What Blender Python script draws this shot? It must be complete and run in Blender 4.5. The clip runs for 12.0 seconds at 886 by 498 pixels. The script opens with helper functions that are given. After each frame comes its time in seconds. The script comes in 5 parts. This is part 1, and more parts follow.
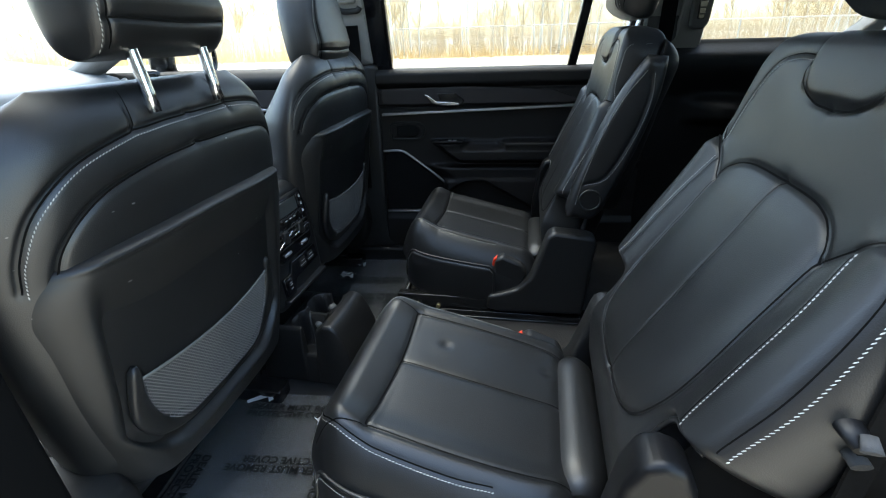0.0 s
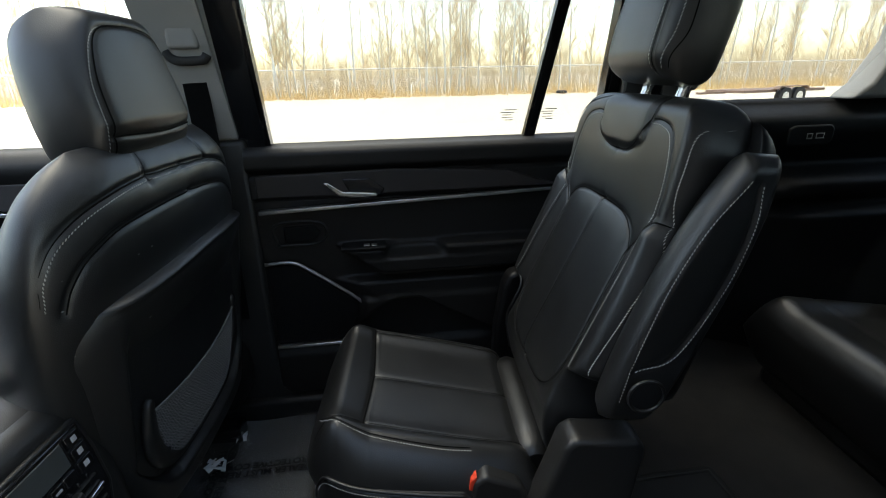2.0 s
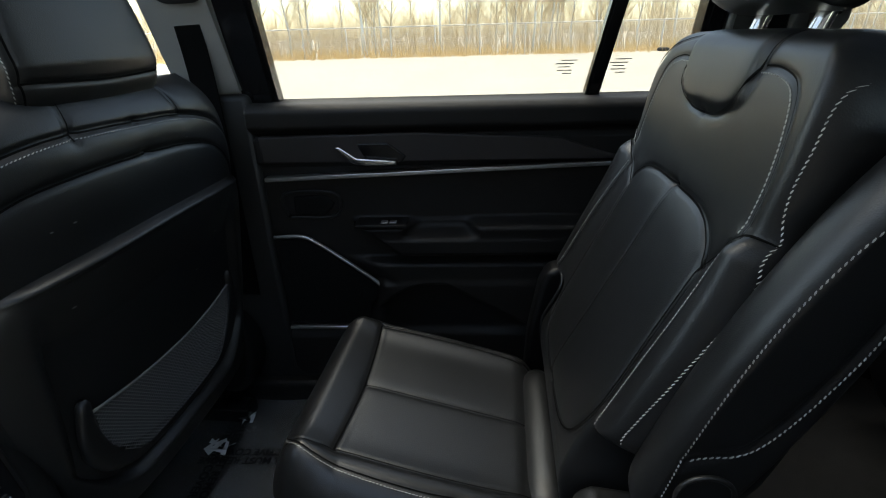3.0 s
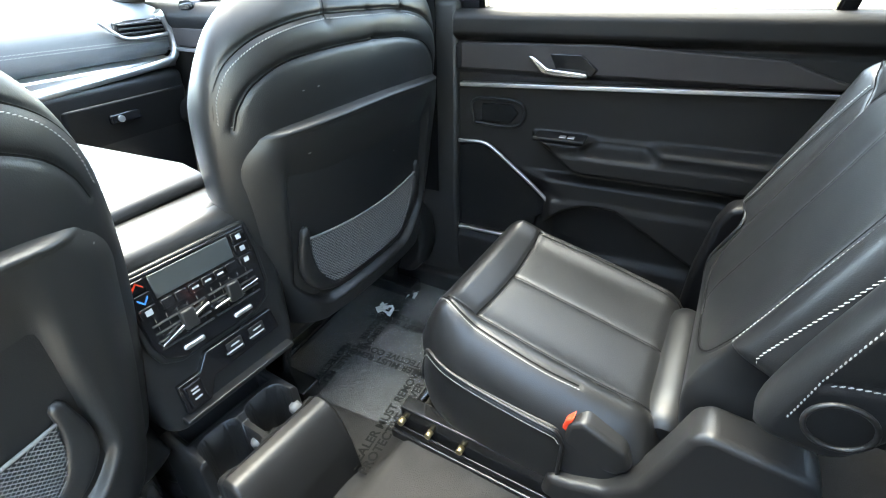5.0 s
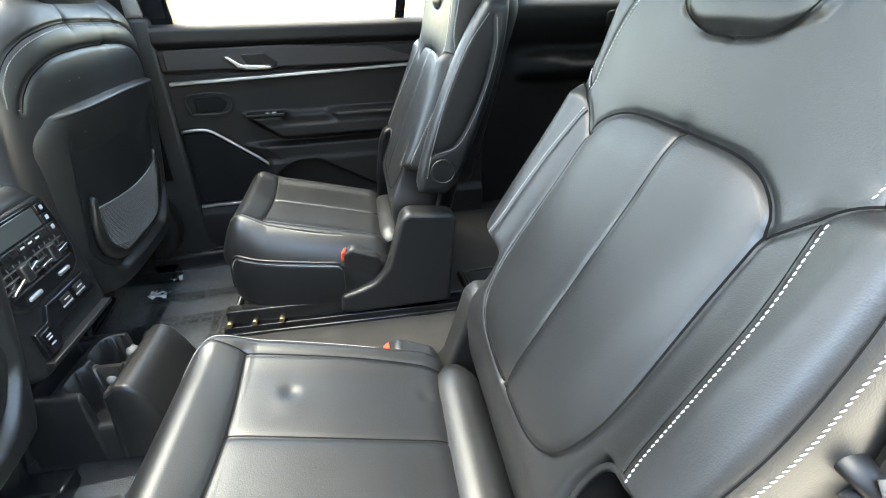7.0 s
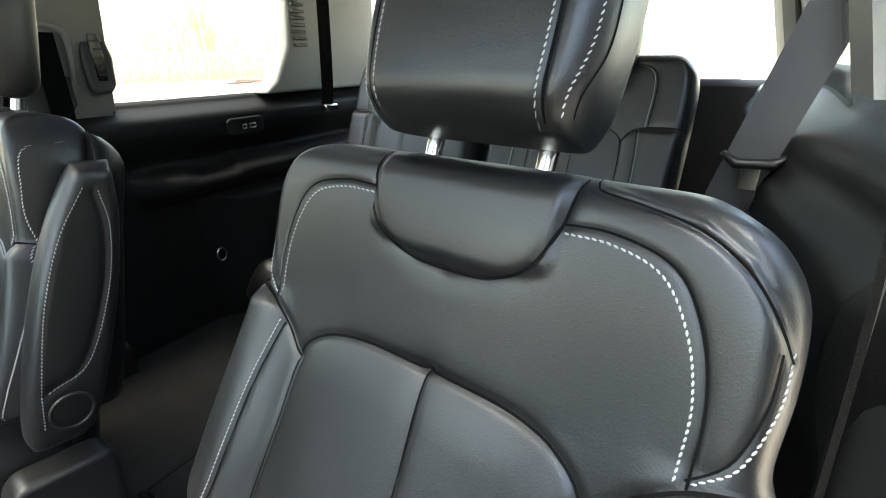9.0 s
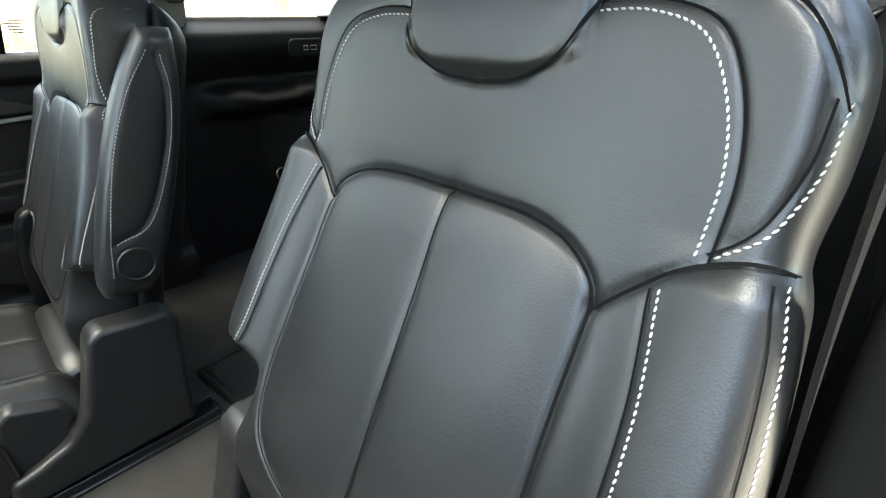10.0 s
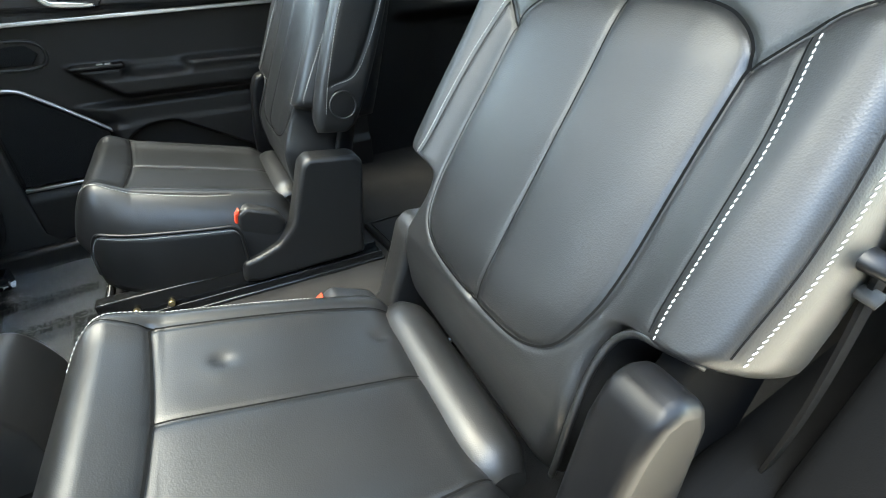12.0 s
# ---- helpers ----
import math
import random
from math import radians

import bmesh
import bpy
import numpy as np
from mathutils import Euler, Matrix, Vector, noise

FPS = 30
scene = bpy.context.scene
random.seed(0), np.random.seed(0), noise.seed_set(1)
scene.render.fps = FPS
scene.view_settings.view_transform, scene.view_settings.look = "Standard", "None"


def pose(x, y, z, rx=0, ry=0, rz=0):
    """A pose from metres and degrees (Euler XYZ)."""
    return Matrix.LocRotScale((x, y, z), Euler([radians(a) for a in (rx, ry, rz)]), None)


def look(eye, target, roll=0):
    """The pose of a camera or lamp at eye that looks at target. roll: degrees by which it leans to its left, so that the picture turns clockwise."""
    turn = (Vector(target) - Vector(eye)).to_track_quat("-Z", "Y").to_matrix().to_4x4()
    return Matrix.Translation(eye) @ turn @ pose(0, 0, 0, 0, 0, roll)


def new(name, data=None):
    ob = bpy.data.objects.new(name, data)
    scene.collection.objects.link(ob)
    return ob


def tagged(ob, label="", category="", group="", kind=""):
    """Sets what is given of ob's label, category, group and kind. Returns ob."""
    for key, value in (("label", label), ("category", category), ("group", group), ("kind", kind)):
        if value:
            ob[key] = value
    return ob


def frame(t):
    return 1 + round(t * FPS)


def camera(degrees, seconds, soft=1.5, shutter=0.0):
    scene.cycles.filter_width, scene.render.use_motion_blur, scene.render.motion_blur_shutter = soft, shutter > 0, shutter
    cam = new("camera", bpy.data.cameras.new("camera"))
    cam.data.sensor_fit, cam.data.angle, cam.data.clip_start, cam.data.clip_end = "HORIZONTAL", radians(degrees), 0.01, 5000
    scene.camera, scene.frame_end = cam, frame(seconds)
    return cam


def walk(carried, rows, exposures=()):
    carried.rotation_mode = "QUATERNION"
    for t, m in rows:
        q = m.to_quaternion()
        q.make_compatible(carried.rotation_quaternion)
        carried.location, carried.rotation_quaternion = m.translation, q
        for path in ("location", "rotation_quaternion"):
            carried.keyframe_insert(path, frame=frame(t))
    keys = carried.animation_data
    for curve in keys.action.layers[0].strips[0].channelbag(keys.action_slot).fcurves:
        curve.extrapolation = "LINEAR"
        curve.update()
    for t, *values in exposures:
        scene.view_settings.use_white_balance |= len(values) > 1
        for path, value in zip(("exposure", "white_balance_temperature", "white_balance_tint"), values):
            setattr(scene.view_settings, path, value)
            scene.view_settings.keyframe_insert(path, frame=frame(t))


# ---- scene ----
cam = camera(87.5, 12.0, 1.05)
PATH = [
    (0, (0.072, -1.003, 0.821), (-0.104, 0.807, -0.012), -1.7),
    (0.5, (0.018, -0.844, 0.851), (0.014, 1.006, 0.093), -1.4),
    (1, (-0.014, -0.696, 0.884), (0.11, 1.171, 0.177), -1.2),
    (1.5, (-0.026, -0.535, 0.874), (0.218, 1.322, 0.174), -1.2),
    (2, (-0.012, -0.411, 0.867), (0.24, 1.444, 0.165), -1.2),
    (2.5, (0.059, -0.281, 0.868), (0.195, 1.564, 0.106), -1.4),
    (3, (0.108, -0.231, 0.836), (0.027, 1.582, -0.005), -1.6),
    (4.8, (0.136, -0.285, 0.802), (-0.571, 1.278, -0.226), -1.6),
    (5, (0.137, -0.31, 0.795), (-0.618, 1.225, -0.241), -1.6),
    (5.5, (0.125, -0.451, 0.769), (-0.723, 1.033, -0.27), -1.9),
    (6, (0.132, -0.713, 0.775), (-0.563, 0.832, -0.288), -1.8),
    (6.5, (0.105, -0.858, 0.756), (-0.154, 0.84, -0.27), -1.6),
    (7, (0.092, -0.811, 0.772), (0.53, 0.892, -0.182), -1.1),
    (7.5, (0.121, -0.725, 0.818), (1.238, 0.705, -0.024), -0.6),
    (7.7, (0.132, -0.665, 0.856), (1.466, 0.6, 0.07), -0.5),
    (9.3, (0.162, -0.625, 0.892), (1.736, 0.341, 0.124), -0.7),
    (9.5, (0.158, -0.641, 0.857), (1.692, 0.382, 0.081), -0.5),
    (10, (0.141, -0.67, 0.78), (1.523, 0.469, -0.111), -0.6),
    (10.5, (0.113, -0.718, 0.716), (1.295, 0.542, -0.292), -0.3),
    (11, (0.071, -0.746, 0.677), (1.043, 0.611, -0.424), -0.5),
    (11.5, (0.041, -0.771, 0.668), (0.901, 0.647, -0.449), -0.7),
    (12, (0.022, -0.763, 0.688), (0.911, 0.678, -0.377), -0.9),
]
EXPOSE = [(0, 3.08, 6800, 2), (0.5, 3.48, 7200, 3), (1.0, 3.28, 7500, 3), (1.5, 2.98, 7500, 4), (2.5, 2.38, 7600, 5), (3.2, 2.43, 7500, 4), (4.8, 4.8, 7500, 2), (5.5, 5.85, 7700, 3), (6.0, 5.8, 7300, 3), (6.5, 5.33, 7500, 3), (7.5, 4.98, 8100, 3), (9.3, 4.08, 8200, 3), (9.7, 4.18, 8200, 3), (10.5, 4.63, 7800, 0), (12, 4.73, 7700, 0)]
walk(cam, [(t, look(eye, target, roll)) for t, eye, target, roll in PATH], EXPOSE)

# ---- light ----
world = bpy.data.worlds.new("sky")
scene.world = world
world.use_nodes = True
wn = world.node_tree.nodes
sky = wn.new("ShaderNodeTexSky")
sky.sky_type, sky.sun_disc = "NISHITA", False
sky.dust_density, sky.ozone_density = 1.5, 1.0
sky.sun_elevation, sky.sun_rotation = radians(70), radians(309)
wn["Background"].inputs["Strength"].default_value = 0.15
world.node_tree.links.new(sky.outputs["Color"], wn["Background"].inputs["Color"])
sun = new("sun", bpy.data.lights.new("sun", "SUN"))
sun.data.energy, sun.data.angle, sun.data.color = 1.4, radians(60), (0.88, 0.94, 1.0)
sun.matrix_world = look((-2.25, 1.8, 8), (0, 0, 0))


# ---- materials ----
def material(name, color, rough=0.5, metal=0.0, grain=0.0, grain_scale=900.0, patch=0.15, patch_scale=9.0, spec=0.5, coat=0.0, rough_var=0.08, kind="noise"):
    m = bpy.data.materials.new(name)
    m.use_nodes = True
    nt = m.node_tree
    b = nt.nodes["Principled BSDF"]
    tc = nt.nodes.new("ShaderNodeTexCoord")
    n1 = nt.nodes.new("ShaderNodeTexNoise")
    n1.inputs["Scale"].default_value, n1.inputs["Detail"].default_value = patch_scale, 5
    nt.links.new(tc.outputs["Object"], n1.inputs["Vector"])
    n2 = nt.nodes.new("ShaderNodeTexVoronoi" if kind == "voronoi" else "ShaderNodeTexNoise")
    n2.inputs["Scale"].default_value = grain_scale
    nt.links.new(tc.outputs["Object"], n2.inputs["Vector"])
    fac2 = n2.outputs["Distance"] if kind == "voronoi" else n2.outputs["Fac"]
    mix = nt.nodes.new("ShaderNodeMix")
    mix.data_type = "RGBA"
    mix.inputs["A"].default_value = (*[c * (1 - patch) for c in color], 1)
    mix.inputs["B"].default_value = (*[min(1, c * (1 + patch)) for c in color], 1)
    addn = nt.nodes.new("ShaderNodeMath")
    addn.operation = "MULTIPLY_ADD"
    addn.inputs[1].default_value, addn.inputs[2].default_value = 0.5, 0.0
    nt.links.new(fac2, addn.inputs[0])
    addm = nt.nodes.new("ShaderNodeMath")
    addm.operation = "MULTIPLY_ADD"
    addm.inputs[1].default_value = 0.75
    nt.links.new(n1.outputs["Fac"], addm.inputs[0])
    nt.links.new(addn.outputs[0], addm.inputs[2])
    nt.links.new(addm.outputs[0], mix.inputs["Factor"])
    nt.links.new(mix.outputs["Result"], b.inputs["Base Color"])
    rr = nt.nodes.new("ShaderNodeMapRange")
    rr.inputs["To Min"].default_value, rr.inputs["To Max"].default_value = max(0, rough - rough_var), min(1, rough + rough_var)
    nt.links.new(n1.outputs["Fac"], rr.inputs["Value"])
    nt.links.new(rr.outputs["Result"], b.inputs["Roughness"])
    b.inputs["Metallic"].default_value = metal
    b.inputs["Specular IOR Level"].default_value = spec
    b.inputs["Coat Weight"].default_value = coat
    if grain:
        bp = nt.nodes.new("ShaderNodeBump")
        bp.inputs["Strength"].default_value, bp.inputs["Distance"].default_value = grain, 0.001
        nt.links.new(fac2, bp.inputs["Height"])
        nt.links.new(bp.outputs["Normal"], b.inputs["Normal"])
    return m


def glass_material(name, tint=0.9, gloss=0.06):
    m = bpy.data.materials.new(name)
    m.use_nodes = True
    nt = m.node_tree
    nt.nodes.remove(nt.nodes["Principled BSDF"])
    tr, gl, mx = nt.nodes.new("ShaderNodeBsdfTransparent"), nt.nodes.new("ShaderNodeBsdfGlossy"), nt.nodes.new("ShaderNodeMixShader")
    tr.inputs["Color"].default_value = (tint, tint, tint * 0.98, 1)
    gl.inputs["Roughness"].default_value = 0.02
    mx.inputs["Fac"].default_value = gloss
    nt.links.new(tr.outputs[0], mx.inputs[1])
    nt.links.new(gl.outputs[0], mx.inputs[2])
    nt.links.new(mx.outputs[0], nt.nodes["Material Output"].inputs["Surface"])
    return m


LEATHER = material("black leather", (0.0082, 0.0085, 0.0089), 0.40, grain=0.10, grain_scale=700, kind="voronoi", patch=0.25, patch_scale=14, spec=0.60, rough_var=0.07)
PLASTIC = material("grained dark plastic", (0.013, 0.0128, 0.0127), 0.40, grain=0.15, grain_scale=1200, patch=0.2)
SOFT = material("soft black trim", (0.008, 0.0078, 0.0078), 0.55, spec=0.3, grain=0.15, grain_scale=1000, kind="voronoi")
GLOSS = material("gloss black", (0.008, 0.008, 0.009), 0.1, patch=0.1, rough_var=0.03)
CARPET = material("dark grey carpet", (0.030, 0.0288, 0.028), 0.95, grain=1.0, grain_scale=700, patch=0.6, patch_scale=16, spec=0.1)
HEADLINER = material("light grey headliner", (0.56, 0.565, 0.56), 0.9, grain=0.4, grain_scale=1500, patch=0.06, spec=0.2)
GREYTRIM = material("light grey pillar plastic", (0.21, 0.208, 0.197), 0.6, grain=0.25, grain_scale=1500, patch=0.06)
# blacker than real plastic: the colour stands in for shade at the doorway
MATT = material("matt black trim with shade in its colour", (0.0025, 0.0025, 0.0026), 0.85, spec=0.08, grain=0.2)
DARKTRIM = material("dark grey pillar plastic", (0.04, 0.04, 0.039), 0.6, grain=0.25, grain_scale=1500, patch=0.06)
CHROME = material("bright chrome", (0.75, 0.75, 0.75), 0.14, metal=1.0, patch=0.05, rough_var=0.05)
SILVER = material("satin silver trim", (0.62, 0.62, 0.62), 0.3, metal=0.9, patch=0.05)
THREAD = material("pale grey thread", (0.34, 0.34, 0.325), 0.8, patch=0.1)
# near-black for the seam ribbons: groove shade as colour
CREASESHADE = material("dark crease shade", (0.004, 0.004, 0.004), 0.9, spec=0.08)
RED = material("red release button", (0.65, 0.05, 0.02), 0.4)
BLUE = material("blue mark", (0.05, 0.25, 0.7), 0.4)
WHITE = material("white print", (0.38, 0.38, 0.38), 0.6)
NET = material("charcoal elastic net", (0.16, 0.155, 0.15), 0.8, spec=0.2)
METAL = material("black painted steel", (0.012, 0.012, 0.012), 0.18, patch=0.3)
WEB = material("dark seat belt webbing", (0.018, 0.017, 0.016), 0.7, grain=0.6, grain_scale=1600)
DARKWEB = material("dark brown seat belt webbing", (0.005, 0.0045, 0.004), 0.85, spec=0.1, grain=0.6, grain_scale=1600)
GREYWEB = material("grey seat belt webbing", (0.045, 0.045, 0.046), 0.75, grain=0.6, grain_scale=1600)
WOODCLOTH = material("dark brown fabric trim", (0.032, 0.026, 0.024), 0.6, grain=0.25, grain_scale=1500, patch=0.3, patch_scale=20)
RUBBER = material("black rubber", (0.012, 0.012, 0.012), 0.75)
GRILLE = material("perforated black grille", (0.006, 0.006, 0.006), 0.6, spec=0.2, grain=0.8, grain_scale=500, kind="voronoi")
GLASS = glass_material("window glass", 0.95, 0.03)
PRIVACY = glass_material("tinted privacy glass", 0.70, 0.03)
DARKGLASS = glass_material("dark rear privacy glass", 0.6, 0.03)
PILLARDARK = material("charcoal lower pillar plastic", (0.017, 0.0165, 0.016), 0.5, grain=0.2, grain_scale=1300, patch=0.12)
BRASS = material("yellow zinc plating", (0.35, 0.28, 0.15), 0.35, metal=0.9, patch=0.3)
HINGE = material("satin black hinge plastic", (0.004, 0.004, 0.0045), 0.42, grain=0.05, patch=0.2, spec=0.25)
DOORTRIM = material("brownish black door plastic", (0.0140, 0.0127, 0.0120), 0.5, spec=0.36, grain=0.15, grain_scale=1000, kind="voronoi")
SHEEN = material("soft black quarter plastic", (0.003, 0.003, 0.0032), 0.42, grain=0.15, grain_scale=900, kind="voronoi", spec=0.35)
BODY = material("painted body", (0.3, 0.3, 0.3), 0.25, coat=0.5)


def scuffed(base, name, scale, amount, pale):
    """A copy of a material with sparse pale scuffs and dust specks."""
    m = base.copy()
    m.name = name
    nt = m.node_tree
    b = nt.nodes["Principled BSDF"]
    tc = nt.nodes["Texture Coordinate"]
    vor = nt.nodes.new("ShaderNodeTexVoronoi")
    vor.inputs["Scale"].default_value = scale
    mp = nt.nodes.new("ShaderNodeMapping")
    mp.inputs["Scale"].default_value = (1.0, 0.55, 1.4)
    nt.links.new(tc.outputs["Object"], mp.inputs["Vector"])
    nt.links.new(mp.outputs["Vector"], vor.inputs["Vector"])
    big = nt.nodes.new("ShaderNodeTexNoise")
    big.inputs["Scale"].default_value, big.inputs["Detail"].default_value = 7.0, 4.0
    nt.links.new(tc.outputs["Object"], big.inputs["Vector"])
    spot = nt.nodes.new("ShaderNodeMapRange")
    spot.inputs["From Min"].default_value, spot.inputs["From Max"].default_value = 0.10, 0.05
    nt.links.new(vor.outputs["Distance"], spot.inputs["Value"])
    few = nt.nodes.new("ShaderNodeMath")
    few.operation, few.inputs[1].default_value = "GREATER_THAN", 1 - amount
    nt.links.new(vor.outputs["Color"], few.inputs[0])
    mul = nt.nodes.new("ShaderNodeMath")
    mul.operation = "MULTIPLY"
    nt.links.new(spot.outputs["Result"], mul.inputs[0])
    nt.links.new(few.outputs[0], mul.inputs[1])
    smear = nt.nodes.new("ShaderNodeMapRange")
    smear.inputs["From Min"].default_value, smear.inputs["From Max"].default_value, smear.inputs["To Max"].default_value = 0.52, 0.78, 0.02
    nt.links.new(big.outputs["Fac"], smear.inputs["Value"])
    both_ = nt.nodes.new("ShaderNodeMath")
    both_.operation = "MAXIMUM"
    nt.links.new(mul.outputs[0], both_.inputs[0])
    nt.links.new(smear.outputs["Result"], both_.inputs[1])
    mix = nt.nodes.new("ShaderNodeMix")
    mix.data_type = "RGBA"
    mix.inputs["B"].default_value = (pale, pale, pale * 0.96, 1)
    old = b.inputs["Base Color"].links[0].from_socket
    nt.links.new(old, mix.inputs["A"])
    nt.links.new(both_.outputs[0], mix.inputs["Factor"])
    nt.links.new(mix.outputs["Result"], b.inputs["Base Color"])
    return m


LEATHER_WORN = scuffed(LEATHER, "black leather with specks", 55.0, 0.25, 0.25)
PLASTIC_WORN = scuffed(PLASTIC, "scuffed dark plastic", 42.0, 0.3, 0.25)


# ---- mesh helpers ----
def to_mesh(name, verts, faces, smooth=True):
    me = bpy.data.meshes.new(name)
    me.from_pydata([tuple(map(float, v)) for v in verts], [], faces)
    me.validate()
    if smooth:
        me.polygons.foreach_set("use_smooth", [True] * len(me.polygons))
    me.update()
    return me


def part(name, mesh, mat, parent=None, label="", category="", kind="", group="", m=None):
    """Links a mesh (or a bmesh) as one object, a part of its parent if there is one."""
    if isinstance(mesh, bmesh.types.BMesh):
        me = bpy.data.meshes.new(name)
        mesh.to_mesh(me)
        mesh.free()
        mesh = me
    if not mesh.materials:
        mesh.materials.append(mat)
    ob = new(name, mesh)
    if parent is not None:
        ob.parent = parent
    if m is not None:
        ob.matrix_basis = m
    return tagged(ob, label, category, group, kind)


def thing(name, label, category, m=None, group="", kind=""):
    ob = new(name)
    ob.empty_display_size = 0.05
    if m is not None:
        ob.matrix_basis = m
    return tagged(ob, label, category, group, kind)


def box(x0, x1, y0, y1, z0, z1, bevel=0.004, seg=2):
    bm = bmesh.new()
    bmesh.ops.create_cube(bm, size=1)
    for v in bm.verts:
        v.co = Vector(((x0 + x1) / 2 + v.co.x * (x1 - x0), (y0 + y1) / 2 + v.co.y * (y1 - y0), (z0 + z1) / 2 + v.co.z * (z1 - z0)))
    if bevel:
        made = bmesh.ops.bevel(bm, geom=bm.edges[:], offset=bevel, segments=seg, profile=0.5, affect="EDGES")
        for f in made["faces"]:
            f.smooth = True
    return bm


def prism(points, axis, a, b, bevel=0.006, seg=2):
    """A polygon drawn in the plane across an axis and extruded from a to b along it."""
    def at(p, h):
        return {"x": (h, p[0], p[1]), "y": (p[0], h, p[1]), "z": (p[0], p[1], h)}[axis]
    bm = bmesh.new()
    lo = [bm.verts.new(at(p, a)) for p in points]
    hi = [bm.verts.new(at(p, b)) for p in points]
    bm.faces.new(lo)
    bm.faces.new(hi[::-1])
    for i in range(len(points)):
        j = (i + 1) % len(points)
        bm.faces.new((lo[j], lo[i], hi[i], hi[j]))
    bmesh.ops.recalc_face_normals(bm, faces=bm.faces[:])
    if bevel:
        sharp = [e for e in bm.edges if e.calc_face_angle(0) > radians(25)]
        for f in bm.faces:
            f.smooth = any(e.calc_face_angle(0) <= radians(25) for e in f.edges)
        made = bmesh.ops.bevel(bm, geom=sharp, offset=bevel, segments=seg, profile=0.5, affect="EDGES", clamp_overlap=True)
        for f in made["faces"]:
            f.smooth = True
    return bm


def rod(points, r, sides=10, closed=False, flat=1.0):
    """A tube through points; flat squeezes it along its second axis."""
    pts = [Vector(p) for p in points]
    bm = bmesh.new()
    rings = []
    n = len(pts)
    ref = None
    for i, p in enumerate(pts):
        a, b = (pts[(i - 1) % n], pts[(i + 1) % n]) if closed else (pts[max(i - 1, 0)], pts[min(i + 1, n - 1)])
        t = (b - a).normalized()
        if ref is None:
            ref = Vector((0, 0, 1)) if abs(t.z) < 0.9 else Vector((1, 0, 0))
        s = t.cross(ref).normalized()
        q = s.cross(t).normalized()
        ref = q
        rr = r[i] if isinstance(r, (list, tuple)) else r
        rings.append([bm.verts.new(p + (s * math.cos(2 * math.pi * k / sides) + q * flat * math.sin(2 * math.pi * k / sides)) * rr) for k in range(sides)])
    for i in range(n if closed else n - 1):
        a, b = rings[i], rings[(i + 1) % n]
        for k in range(sides):
            bm.faces.new((a[k], a[(k + 1) % sides], b[(k + 1) % sides], b[k])).smooth = True
    if not closed:
        bm.faces.new(rings[0][::-1])
        bm.faces.new(rings[-1])
    bmesh.ops.recalc_face_normals(bm, faces=bm.faces[:])
    return bm


def curve_points(pts, step=0.006, closed=False):
    """A smooth line through points, resampled at even steps."""
    P = np.array(pts, float)
    if closed:
        P = np.vstack([P[-1], P, P[0], P[1]])
    else:
        P = np.vstack([2 * P[0] - P[1], P, 2 * P[-1] - P[-2]])
    out = []
    for i in range(1, len(P) - 2):
        for t in np.linspace(0, 1, 16, endpoint=False):
            a, b, c, d = P[i - 1:i + 3]
            out.append(0.5 * (2 * b + (c - a) * t + (2 * a - 5 * b + 4 * c - d) * t * t + (3 * b - a - 3 * c + d) * t ** 3))
    out.append(P[-2])
    out = np.array(out)
    s = np.concatenate([[0], np.cumsum(np.linalg.norm(np.diff(out, axis=0), axis=1))])
    k = max(2, int(s[-1] / step))
    at = np.linspace(0, s[-1], k + 1)
    return np.stack([np.interp(at, s, out[:, j]) for j in range(out.shape[1])], 1)


def line_distance(u, v, line):
    d = np.full(u.shape, 1e9)
    for a, b in zip(line[:-1], line[1:]):
        ab = b - a
        t = np.clip(((u - a[0]) * ab[0] + (v - a[1]) * ab[1]) / max(ab @ ab, 1e-12), 0, 1)
        d = np.minimum(d, (u - a[0] - t * ab[0]) ** 2 + (v - a[1] - t * ab[1]) ** 2)
    return np.sqrt(d)


